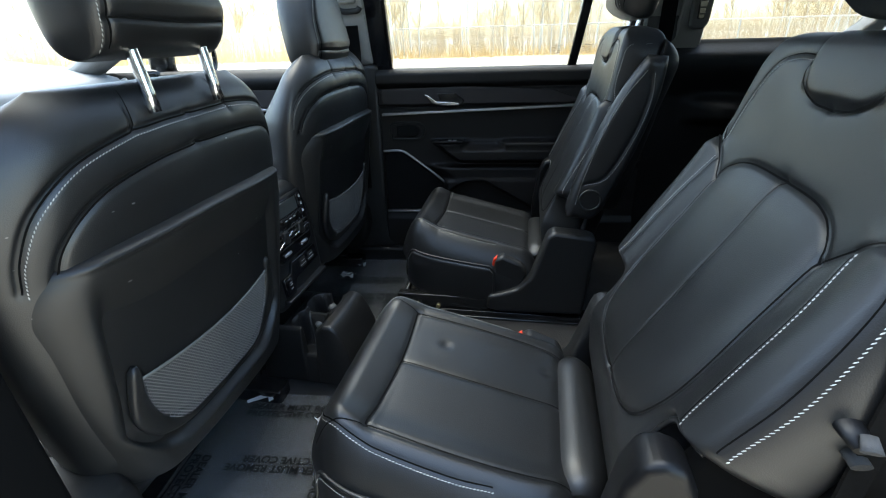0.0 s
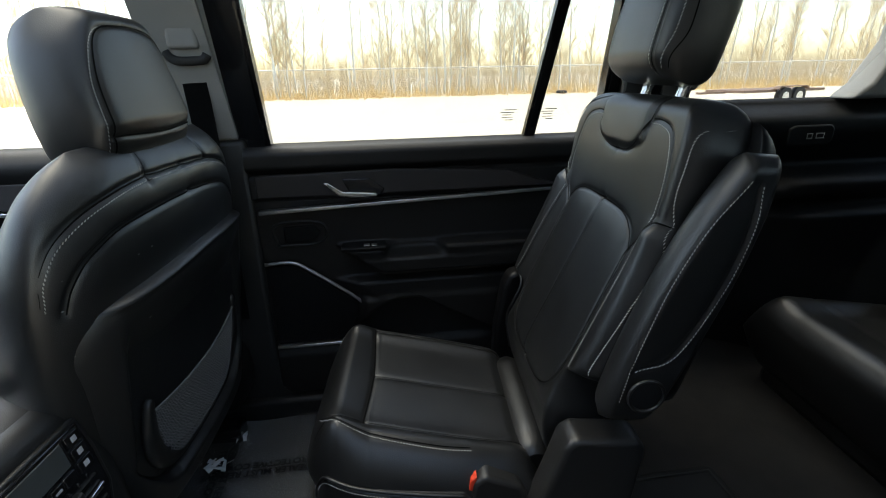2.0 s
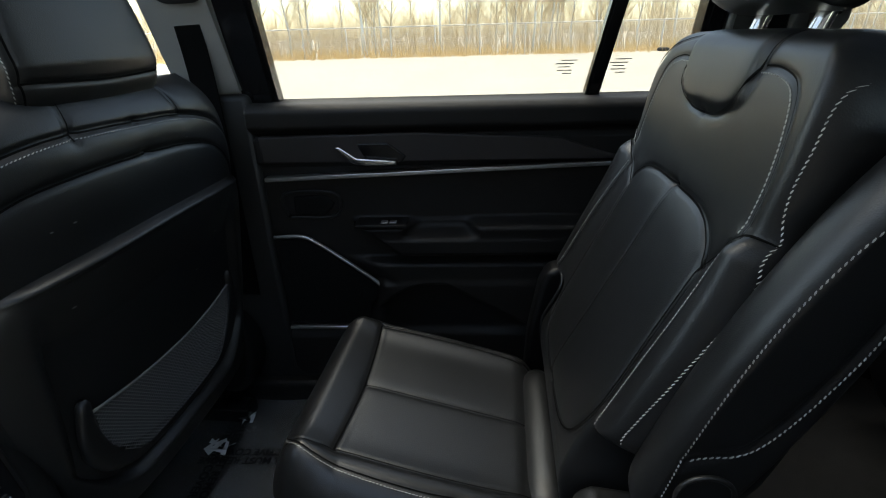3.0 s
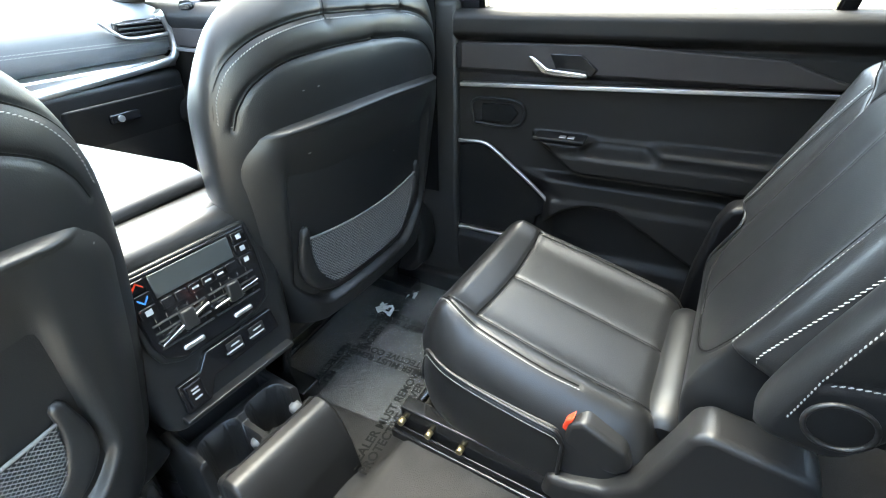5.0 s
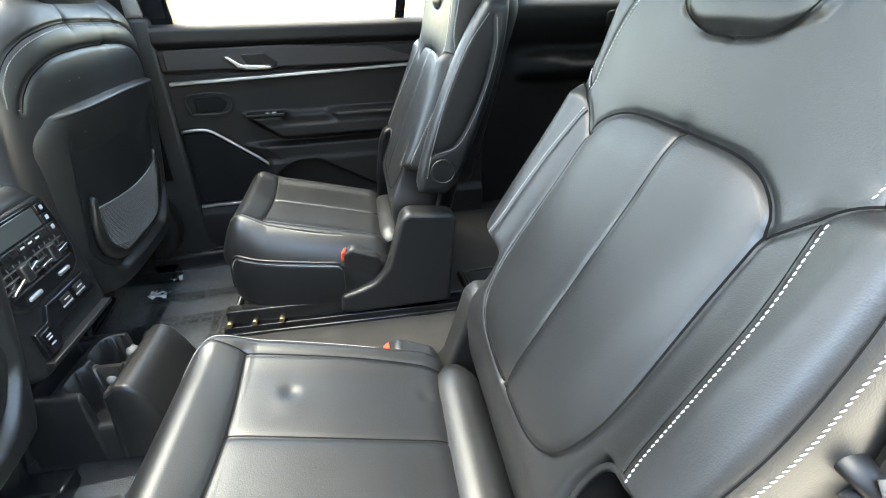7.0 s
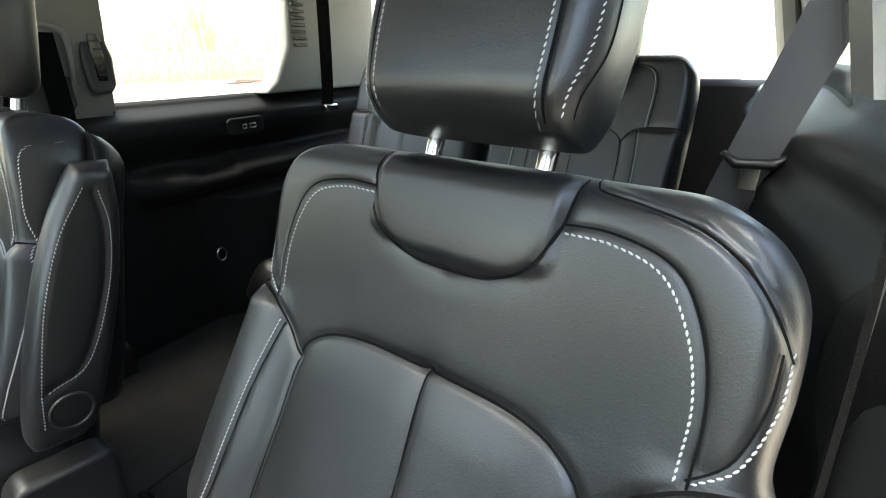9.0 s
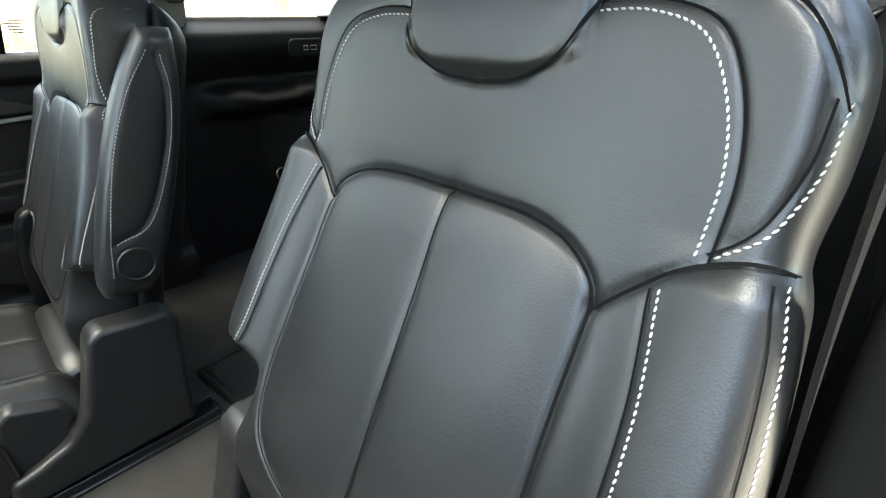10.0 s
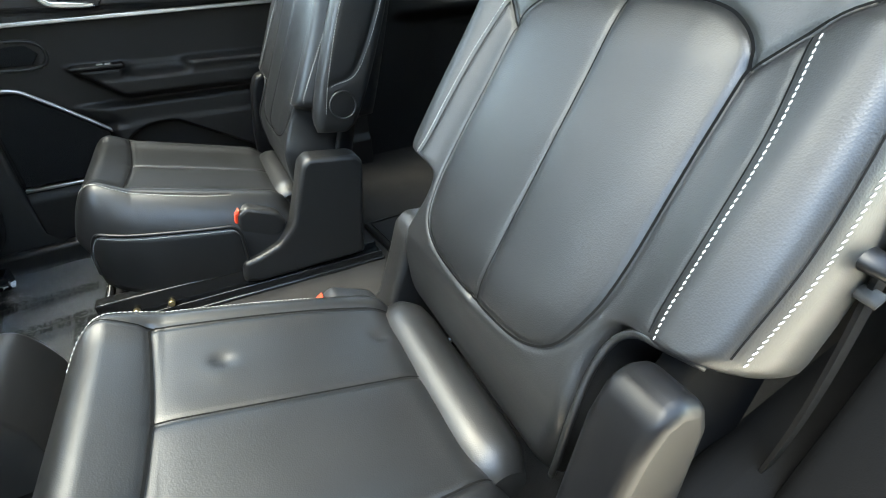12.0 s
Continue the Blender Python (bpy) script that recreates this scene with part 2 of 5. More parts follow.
class Pad:
    """An upholstered or moulded slab: width and bulge along a length, with pressed seams, set in space by a map of (u, f, v)."""

    def __init__(self, half, length, front, back, place, side_r=0.03, end_r=0.03, seams=(), nu=90, nv=120, centre=None, power=2.0, core=0.0):
        self.half, self.length, self.front, self.back, self.place = half, length, front, back, place
        self.side_r, self.end_r, self.nu, self.nv = side_r, end_r, nu, nv
        self.centre = centre or (lambda v: 0 * v)
        self.power, self.core = power, core
        self.seams = [(curve_points(line, 0.012), w, 0.6 * d) for line, w, d in seams]

    def roundness(self, u, v):
        h = self.half(v)
        q = np.clip((np.abs(u - self.centre(v)) - (h - self.side_r)) / self.side_r, 0, 1)
        p = np.clip(np.maximum(self.end_r - v, v - (self.length - self.end_r)) / self.end_r, 0, 1)
        k = self.power
        return np.clip(1 - q ** k, 0, 1) ** (1 / k) * np.clip(1 - p ** k, 0, 1) ** (1 / k)

    def height(self, u, v):
        f = self.front(u, v)
        e = self.roundness(u, v)
        g = 0
        for line, w, d in self.seams:
            dist = line_distance(u, v, line)
            near = np.exp(-(dist / w) ** 2)
            g = g + d * near + 0.35 * d * np.exp(-(dist / (4 * w)) ** 2)
        return f * e - g * np.clip(e * 1.5 - 0.5, 0, 1)

    def mesh(self, name):
        x = np.linspace(-1, 1, self.nu + 1)
        s = np.sign(x) * (1 - (1 - np.abs(x)) ** 1.5)
        y = np.linspace(-1, 1, self.nv + 1)
        v = (np.sign(y) * (1 - (1 - np.abs(y)) ** 1.3) * 0.5 + 0.5) * self.length
        S, V = np.meshgrid(s, v)
        H = self.half(V)
        U = S * H
        if self.core:
            U = np.where(np.abs(S) < 0.65, S / 0.65 * self.core, np.sign(S) * (self.core + (np.abs(S) - 0.65) / 0.35 * (H - self.core)))
        U = U + self.centre(V)
        F = self.height(U, V)
        B = -self.back(U, V) * self.roundness(U, V)
        front = self.place(U, F, V).reshape(-1, 3)
        rear = self.place(U, B, V).reshape(-1, 3)
        n, k = self.nu + 1, (self.nu + 1) * (self.nv + 1)
        faces = []
        for j in range(self.nv):
            for i in range(self.nu):
                a = j * n + i
                faces.append((a, a + 1, a + n + 1, a + n))
                faces.append((k + a, k + a + n, k + a + n + 1, k + a + 1))
        me = to_mesh(name, np.vstack([front, rear]), faces)
        bm = bmesh.new()
        bm.from_mesh(me)
        bmesh.ops.remove_doubles(bm, verts=bm.verts[:], dist=1e-5)
        bmesh.ops.recalc_face_normals(bm, faces=bm.faces[:])
        for f in bm.faces:
            f.smooth = True
        bm.to_mesh(me)
        bm.free()
        return me

    def on(self, u, v, lift=0.0):
        u, v = np.atleast_1d(np.array(u, float)), np.atleast_1d(np.array(v, float))
        return self.place(u, self.height(u, v) + lift, v)


def creases(pad, w=0.0012, lift=0.0006):
    """Dark ribbons along a pad's sewn seams, painting in the shade of the grooves."""
    verts, faces = [], []
    for line, width, depth in pad.seams:
        P = curve_points(line, 0.006)
        t = np.gradient(P, axis=0)
        t /= np.maximum(np.linalg.norm(t, axis=1, keepdims=True), 1e-9)
        e = pad.roundness(P[:, 0], P[:, 1])
        nrm = np.stack([-t[:, 1], t[:, 0]], 1) * w * min(1.0, width / 0.0032) * np.maximum(e, 0.2)[:, None] ** 1.5
        A, B = P - nrm, P + nrm
        keep = e > 0.35
        A, B = pad.on(A[:, 0], A[:, 1], lift + 0.8 * depth), pad.on(B[:, 0], B[:, 1], lift + 0.8 * depth)
        k = len(verts)
        for a, b in zip(A, B):
            verts += [a, b]
        faces += [(k + 2 * i, k + 2 * i + 1, k + 2 * i + 3, k + 2 * i + 2) for i in range(len(P) - 1) if keep[i] and keep[i + 1]]
    return to_mesh("seam", verts, faces)


def oval_strip(place, line, wide, thick, f0, sides=14):
    """A rounded flat strip along a line on a surface; wide and thick follow its length."""
    P = curve_points(line, 0.008)
    t = np.gradient(P, axis=0)
    t /= np.maximum(np.linalg.norm(t, axis=1, keepdims=True), 1e-9)
    nrm = np.stack([-t[:, 1], t[:, 0]], 1)
    k = np.linspace(0, 1, len(P))
    w, h = wide(k), thick(k)
    verts, faces = [], []
    for s in range(sides):
        a = 2 * math.pi * s / sides
        ca, sa = math.copysign(abs(math.cos(a)) ** 0.7, math.cos(a)), math.copysign(abs(math.sin(a)) ** 0.7, math.sin(a))
        verts.append(place(P[:, 0] + nrm[:, 0] * w * ca, f0 + h * sa + 0 * k, P[:, 1] + nrm[:, 1] * w * ca))
    V = np.stack(verts, 1)
    n = len(P)
    for i in range(n - 1):
        faces += [(i * sides + s, i * sides + (s + 1) % sides, (i + 1) * sides + (s + 1) % sides, (i + 1) * sides + s) for s in range(sides)]
    faces += [tuple(range(sides - 1, -1, -1)), tuple((n - 1) * sides + s for s in range(sides))]
    me = to_mesh("strip", V.reshape(-1, 3), faces)
    bm = bmesh.new()
    bm.from_mesh(me)
    bmesh.ops.recalc_face_normals(bm, faces=bm.faces[:])
    bm.to_mesh(me)
    bm.free()
    return me


def stitches(pad, lines, name="stitching", long=0.0034, gap=0.0013, r=0.00085, lift=0.0004):
    """Short thread dashes laid along lines on a pad."""
    verts, faces = [], []
    for line in lines:
        P = curve_points(line, long + gap)
        t = np.gradient(P, axis=0)
        t /= np.maximum(np.linalg.norm(t, axis=1, keepdims=True), 1e-9)
        slant = np.stack([-t[:, 1], t[:, 0]], 1) * 0.22
        a, b = P - (t + slant) * long / 2, P + (t + slant) * long / 2
        A, B = pad.on(a[:, 0], a[:, 1], lift), pad.on(b[:, 0], b[:, 1], lift)
        up = pad.on(P[:, 0], P[:, 1], lift + 0.01) - pad.on(P[:, 0], P[:, 1], lift)
        up /= np.maximum(np.linalg.norm(up, axis=1, keepdims=True), 1e-9)
        d = B - A
        d /= np.maximum(np.linalg.norm(d, axis=1, keepdims=True), 1e-9)
        side = np.cross(d, up)
        for i in range(len(P)):
            k = len(verts)
            mid = (A[i] + B[i]) / 2
            for p, w in ((A[i], 0.5), (mid, 1.0), (B[i], 0.5)):
                verts += [p + side[i] * r * w, p + up[i] * r * 1.3 * w, p - side[i] * r * w]
            for o in (0, 3):
                faces += [(k + o, k + o + 1, k + o + 4, k + o + 3), (k + o + 1, k + o + 2, k + o + 5, k + o + 4)]
    return to_mesh(name, verts, faces)


def table(xs, ys):
    """A smooth function of one value through a few pairs."""
    P = curve_points(list(zip(xs, ys)), (max(xs) - min(xs)) / 60)
    return lambda v: np.interp(v, P[:, 0], P[:, 1])


def tilted(ox, oz, degrees):
    """Seat axes: u across, v along a leaning back, f forward of it."""
    s, c = math.sin(radians(degrees)), math.cos(radians(degrees))
    return lambda u, f, v: np.stack([ox + s * v - c * f, u + 0 * f + 0 * v, oz + c * v + s * f], -1)


def facing_back(ox, oz, degrees):
    s, c = math.sin(radians(degrees)), math.cos(radians(degrees))
    return lambda u, f, v: np.stack([ox + s * v + c * f, u + 0 * f + 0 * v, oz + c * v - s * f], -1)


def flat_bed(ox, oz, degrees):
    """Cushion axes: u across, v from the rear to the front, f up."""
    s, c = math.sin(radians(degrees)), math.cos(radians(degrees))
    return lambda u, f, v: np.stack([ox - c * v - s * f * 0, u + 0 * f + 0 * v, oz + s * v + f], -1)


def both(line):
    return [line, [(-u, v) for u, v in line]]


def sm(x, a, b):
    t = np.clip((x - a) / (b - a), 0, 1)
    return t * t * (3 - 2 * t)


# ---- second-row seats ----
BACK_LINE = table([0, 0.04, 0.08, 0.12, 0.26, 0.42, 0.56, 0.63], [-0.022, -0.002, 0.015, 0.019, 0.004, -0.010, 0.004, 0.002])


class Flat:
    """A plane for thread to lie on."""

    def __init__(self, place):
        self.place = place

    def on(self, u, v, lift=0.0):
        u = np.asarray(u, float)
        return self.place(u, lift + 0 * u, np.asarray(v, float))


def headrest(parent, place, half, height, front, back, posts, post_bottom, seams, thread_lines, name="headrest", post_f=-0.01, guides=True):
    pad = Pad(half, height, front, back, place, side_r=0.034, end_r=0.034, seams=seams, nu=80, nv=90, power=2.7)
    head = part(name, pad.mesh(name), LEATHER, parent)
    part("seam", creases(pad), CREASESHADE, head, kind="stuff")
    if thread_lines:
        part("stitching", stitches(pad, thread_lines), THREAD, head, "pale thread stitching", kind="stuff")
    for u in posts:
        pts = [place(np.array(u), np.array(post_f), np.array(v)) for v in np.linspace(post_bottom, 0.05, 6)]
        part("post", rod([Vector(p) for p in pts], 0.008, 14), CHROME, parent, "chrome headrest post")
        if not guides:
            continue
        p = place(np.array(u), np.array(post_f), np.array(post_bottom + 0.012))
        q = place(np.array(u), np.array(post_f), np.array(post_bottom - 0.004))
        part("post_guide", rod([Vector(q), Vector(p)], 0.014, 16), PLASTIC, parent)
    return head


def second_row_seat(m, recline, inboard, label, armrest, slide=0.0, dimples=()):
    seat = thing("captain_seat", label, "car seat", m, "second-row seats")
    # backrest
    lean = tilted(0.30, 0.27, recline)
    half = table([0, 0.06, 0.10, 0.14, 0.17, 0.186, 0.193, 0.204, 0.24, 0.33, 0.42, 0.45, 0.50, 0.55, 0.58, 0.597, 0.605], [0.155, 0.176, 0.179, 0.171, 0.172, 0.180, 0.203, 0.2495, 0.2555, 0.2495, 0.2375, 0.228, 0.229, 0.224, 0.206, 0.18, 0.16])

    def front(u, v):
        a = np.abs(u)
        f = BACK_LINE(v) + 0.055
        wing = np.clip((a - 0.15) / 0.06, 0, 1)
        wing = wing * wing * (3 - 2 * wing)
        low = np.clip((0.445 - v) / 0.025, 0, 1) * np.clip((v - 0.17) / 0.03, 0, 1)
        f = f + 0.014 * wing * low - 0.012 * np.clip((a - 0.2) / 0.05, 0, 1) ** 2
        fold = np.interp(a, [0.09, 0.101, 0.13, 0.165, 0.192, 0.210, 0.221], [0.61, 0.594, 0.588, 0.579, 0.562, 0.540, 0.520])
        f = f - 0.006 * sm(v - fold, 0.0, 0.006) * (a > 0.09) * (u * inboard < 0)
        insert = np.clip((0.145 - a) / 0.06, 0, 1) * np.clip((0.43 - v) / 0.05, 0, 1) * np.clip((v - 0.10) / 0.06, 0, 1)
        f = f + 0.005 * np.sin(np.clip(insert, 0, 1) * math.pi / 2)
        flap = np.clip((0.087 - a) / 0.008, 0, 1) * np.clip((v - 0.514 - 8 * np.clip(a - 0.04, 0, 1) ** 2) / 0.012, 0, 1)
        f = f + 0.006 * flap * flap * (3 - 2 * flap)
        return f

    insert_side = [(0.0, 0.43), (0.065, 0.429), (0.1, 0.423), (0.122, 0.411), (0.137, 0.39), (0.14, 0.32), (0.144, 0.22), (0.139, 0.17), (0.122, 0.131), (0.08, 0.111), (0.0, 0.105)]
    wing_top = [(0.139, 0.385), (0.16, 0.408), (0.182, 0.427), (0.21, 0.439), (0.24, 0.439)]
    flap = [(0.09, 0.605), (0.086, 0.565), (0.07, 0.531), (0.037, 0.515), (0.0, 0.512)]
    yoke = [(0.086, 0.565), (0.12, 0.565), (0.157, 0.553), (0.178, 0.522), (0.189, 0.48), (0.19, 0.432)]
    seams = [(l, 0.0035, 0.006) for k in (insert_side, wing_top) for l in both(k)]
    seams += [(l, 0.003, 0.005) for l in both(flap)] + [(l, 0.0022, 0.003) for l in both(yoke)]
    seams += [([(0, 0.43), (-inboard * 0.006, 0.28), (-inboard * 0.014, 0.105)], 0.0025, 0.0035)]
    wing_seam = [(0.167, 0.41), (0.18, 0.347), (0.186, 0.283), (0.19, 0.224), (0.194, 0.2)]
    outer_seam = [(0.229, 0.432), (0.238, 0.396), (0.246, 0.338), (0.2505, 0.28), (0.250, 0.215)]
    shoulder_seam = [(0.2235, 0.522), (0.2235, 0.49), (0.214, 0.455), (0.196, 0.437)]
    off = lambda line, d: [(u + d, v) for u, v in line]
    free = lambda l: not (armrest and l[0][0] * inboard > 0.2)
    seams += [(l, 0.002, 0.0025) for k in (wing_seam, off(shoulder_seam, -0.008)) for l in both(k) if free(l)] + [(l, 0.0014, 0.0012) for l in both(off(outer_seam, -0.0085)) if free(l)]
    # sewn fold of the shoulder cap at the outer top corner
    cap = [(0.095, 0.603), (0.101, 0.592), (0.13, 0.586), (0.165, 0.577), (0.192, 0.560), (0.210, 0.538), (0.221, 0.518)]
    seams += [([(-inboard * u, v) for u, v in cap], 0.0022, 0.008)]
    pad = Pad(half, 0.605, front, lambda u, v: 0.032 + 0 * u, lambda u, f, v: lean(u + inboard * (-0.036 * sm(u * inboard, 0.13, 0.25) if armrest else 0.014 * sm(u * inboard, 0.06, 0.17)), f - 0.05, v), side_r=0.028, end_r=0.035, seams=seams, nu=170, nv=220, power=2.6, core=0.147)
    back = part("backrest", pad.mesh("backrest"), LEATHER, seat)
    part("seam", creases(pad), CREASESHADE, back, kind="stuff")
    yoke_in = [(0.089, 0.559), (0.12, 0.558), (0.151, 0.547), (0.171, 0.518), (0.182, 0.48), (0.183, 0.436)]
    lines = [l for k in (yoke_in, off(wing_seam, 0.006), off(outer_seam, -0.003), off(shoulder_seam, -0.003)) for l in both(k) if free(l)]
    if armrest:
        lines.append([(inboard * u, v) for u, v in ((0.214, 0.572), (0.219, 0.52), (0.221, 0.46), (0.238, 0.40), (0.244, 0.30), (0.243, 0.21))])
    part("stitching", stitches(pad, lines), THREAD, back, "pale thread stitching", kind="stuff")
    # thin sewn edge arching over the outer hinge cover
    arch = curve_points([(0.168, 0.02), (0.174, 0.06), (0.174, 0.10), (0.167, 0.14), (0.168, 0.172), (0.182, 0.190), (0.205, 0.197), (0.232, 0.201)], 0.006)
    au, av = -inboard * arch[:, 0], arch[:, 1]
    part("edge_piping", rod([Vector(p) for p in pad.place(au, front(au, av) - 0.003 - 0.012 * np.clip((arch[:, 0] - 0.2) / 0.05, 0, 1), av)], 0.0035, 8), LEATHER, back)
    shell = Pad(lambda v: half(v + 0.012) - 0.012, 0.575, lambda u, v: 0.05 + 0 * u, lambda u, v: 0.0 + 0.002 + 0 * u, lambda u, f, v: lean(u, -f - 0.075, v + 0.015), side_r=0.05, end_r=0.05, nu=40, nv=40)
    part("back_shell", shell.mesh("back_shell"), HINGE, seat, "dark moulded plastic")
    # cushion
    bed = flat_bed(0.31 + slide, 0.165, 13.5)
    chalf = table([0, 0.06, 0.12, 0.22, 0.32, 0.37, 0.40, 0.42, 0.43], [0.19, 0.205, 0.21, 0.212, 0.207, 0.192, 0.170, 0.145, 0.118])

    def top(u, v):
        a = np.abs(u)
        f = 0.105 + 0.012 * np.clip((v - 0.31) / 0.05, 0, 1) - 0.055 * np.clip((v - 0.365) / 0.065, 0, 1) ** 2.0
        f = f - 0.045 * np.clip(1 - v / 0.05, 0, 1) ** 1.5
        for du, dv in dimples:
            f = f - 0.004 * np.exp(-((u - du) ** 2 + (v - dv) ** 2) / 0.011 ** 2) + 0.0015 * np.exp(-((u - du + 0.012) ** 2 + (v - dv) ** 2) / 0.02 ** 2)
        f = f + 0.008 * np.exp(-((a - 0.152) / 0.026) ** 2)
        return f

    o = -inboard
    cross = [(-o * 0.133, 0.322), (0, 0.316), (o * 0.15, 0.324)]
    run = lambda k: [(0.133 * k, 0.322), (0.137 * k, 0.2), (0.134 * k, 0.1), (0.123 * k, 0.02)]
    nose = lambda k: [(0.134 * k, 0.318), (0.139 * k, 0.35), (0.142 * k, 0.385), (0.14 * k, 0.405)]
    rim = [(0.110, 0.400), (0.136, 0.383), (0.153, 0.343), (0.161, 0.28), (0.164, 0.2), (0.161, 0.145)]
    rims = [[(-o * a, b) for a, b in rim], [(o * (a + 0.014), b) for a, b in rim]]
    sides = (-o, 1.13 * o)
    cseams = [(cross, 0.0035, 0.006)] + [(run(k), 0.003, 0.005) for k in sides] + [(nose(k), 0.002, 0.002) for k in sides] + [(l, 0.002, 0.0022) for l in rims]
    cseams += [([(0, 0.318), (0, 0.02)], 0.0028, 0.0045)]
    cpad = Pad(chalf, 0.43, top, lambda u, v: 0.055 + 0 * u, bed, side_r=0.058, end_r=0.075, seams=cseams, nu=150, nv=150)
    cush = part("cushion", cpad.mesh("cushion"), LEATHER, seat, "black leather cushion with pressed dimples" if dimples else "smooth black leather cushion")
    part("seam", creases(cpad), CREASESHADE, cush, kind="stuff")
    part("stitching", stitches(cpad, [[(a * 1.025, b) for a, b in l] for l in rims]), THREAD, cush, "pale thread stitching", kind="stuff")
    # side panels of the cushion, with a sewn edge
    for side in (1, -1):
        V = np.linspace(0.145, 0.405, 44)
        rise = 0.058 - 0.10 * (V - 0.175) - 0.05 * np.clip((V - 0.375) / 0.03, 0, 1) ** 2 - 0.02 * np.clip((0.16 - V) / 0.015, 0, 1) ** 2
        low = np.interp(V, [0.145, 0.30, 0.405], [0.136, 0.145, 0.178])
        sheet = lambda k, inset: np.stack([bed(side * (chalf(V) + 0.0025 - inset - 0.006 * (2 * k - 1) ** 2 + 0.004), rise, V)[:, 0], side * (chalf(V) + 0.0025 - inset - 0.006 * (2 * k - 1) ** 2 + 0.002), (bed(0 * V, rise, V)[:, 2]) * (1 - k) + low * k], -1)
        ks = np.linspace(0, 1, 9)
        G = np.stack([sheet(k, 0.0) for k in ks] + [sheet(k, 0.03) for k in ks[::-1]], 1)
        n, mm = G.shape[:2]
        faces = [(i * mm + j, i * mm + (j + 1) % mm, (i + 1) * mm + (j + 1) % mm, (i + 1) * mm + j) for i in range(n - 1) for j in range(mm)]
        faces += [tuple(range(mm - 1, -1, -1)), tuple((n - 1) * mm + j for j in range(mm))]
        bm = bmesh.new()
        bm.from_mesh(to_mesh("cushion_side", G.reshape(-1, 3), faces))
        bmesh.ops.recalc_face_normals(bm, faces=bm.faces[:])
        sidep = part("cushion_side", bm, LEATHER, seat)
        edge = [Vector(G[0, j]) for j in range(8, 0, -1)] + [Vector(G[i, 0]) for i in range(n)] + [Vector(G[-1, j]) for j in range(1, 6)]
        edge = [p + Vector((0, side * 0.001, 0.001)) for p in edge]
        part("piping", rod(edge, 0.0030, 8), LEATHER, sidep)
        inset = lambda d: np.array([(p.x, p.z - d) for p in edge[9:-6]])
        flat = Flat(lambda u, f, v: np.stack([u, side * (0.0035 + f + chalf((0.31 + slide - u) / 0.9724)), v], -1))
        part("stitching", stitches(flat, [inset(0.006)], lift=0.001), THREAD, sidep, "pale thread stitching", kind="stuff")
    part("cushion_base", prism([(0.28, 0.13), (0.28, 0.17), (-0.02, 0.20), (-0.055, 0.2), (-0.05, 0.165), (0.0, 0.14)], "y", -0.16, 0.16, 0.01), PLASTIC, seat)
    # bolster roll in the gap between cushion and backrest
    u = np.linspace(-0.146, 0.146, 13)
    rr = [0.024, 0.037] + [0.040] * 9 + [0.037, 0.024]
    part("rear_roll", rod([Vector((0.284 + slide, a, 0.25)) for a in u], rr, 18), LEATHER, seat)
    # hinge covers
    for side in (1, -1):
        cov = [(0.165, 0.14), (0.172, 0.182), (0.205, 0.19), (0.25, 0.207), (0.283, 0.245), (0.305, 0.315), (0.318, 0.362), (0.334, 0.376), (0.43, 0.366), (0.443, 0.35), (0.43, 0.22), (0.425, 0.138), (0.2, 0.132)]
        if side != inboard:
            cov = [(0.278, 0.13), (0.284, 0.31), (0.300, 0.418), (0.314, 0.450), (0.334, 0.458), (0.357, 0.448), (0.369, 0.42), (0.374, 0.32), (0.376, 0.13)]
        lo, hi = (0.172, 0.228) if side == inboard else (0.200, 0.250)
        part("hinge_cover", prism(cov, "y", side * lo, side * hi, 0.016 if side == inboard else 0.013, 4), PLASTIC if side == inboard else HINGE, seat, "dark plastic hinge cover")
    # added dark filler, keeps the gap behind the outer hinge in shade
    part("side_filler", prism([(0.33, 0.13), (0.345, 0.40), (0.40, 0.50), (0.47, 0.52), (0.50, 0.40), (0.47, 0.13)], "y", -inboard * 0.196, -inboard * 0.222, 0.012, 3), MATT, seat, "added black filler hiding the lit carpet")
    # buckle on the inner side
    s = inboard
    bk = part("buckle", prism([(0.178, 0.225), (0.186, 0.278), (0.205, 0.292), (0.262, 0.268), (0.275, 0.24), (0.262, 0.218), (0.2, 0.205)], "y", s * 0.168, s * 0.205, 0.008, 3), PLASTIC, seat, "dark seat belt buckle")
    part("release_button", prism([(0.174, 0.242), (0.182, 0.28), (0.192, 0.288), (0.188, 0.24)], "y", s * 0.173, s * 0.200, 0.002), RED, bk, "red release button")
    part("buckle_strap", prism([(0.26, 0.235), (0.27, 0.225), (0.33, 0.19), (0.32, 0.18)], "y", s * 0.178, s * 0.198, 0.003), METAL, seat)
    # headrest
    hplace = lambda u, f, v: lean(u + inboard * 0.010, f - 0.01, v + 0.618)
    hhalf = table([0, 0.04, 0.1, 0.16, 0.2], [0.091, 0.101, 0.104, 0.099, 0.082])
    hseam = [(0.074, 0.0), (0.077, 0.06), (0.075, 0.13), (0.065, 0.2)]
    hseam2 = [(0.09, 0.012), (0.101, 0.06), (0.099, 0.13), (0.084, 0.185)]
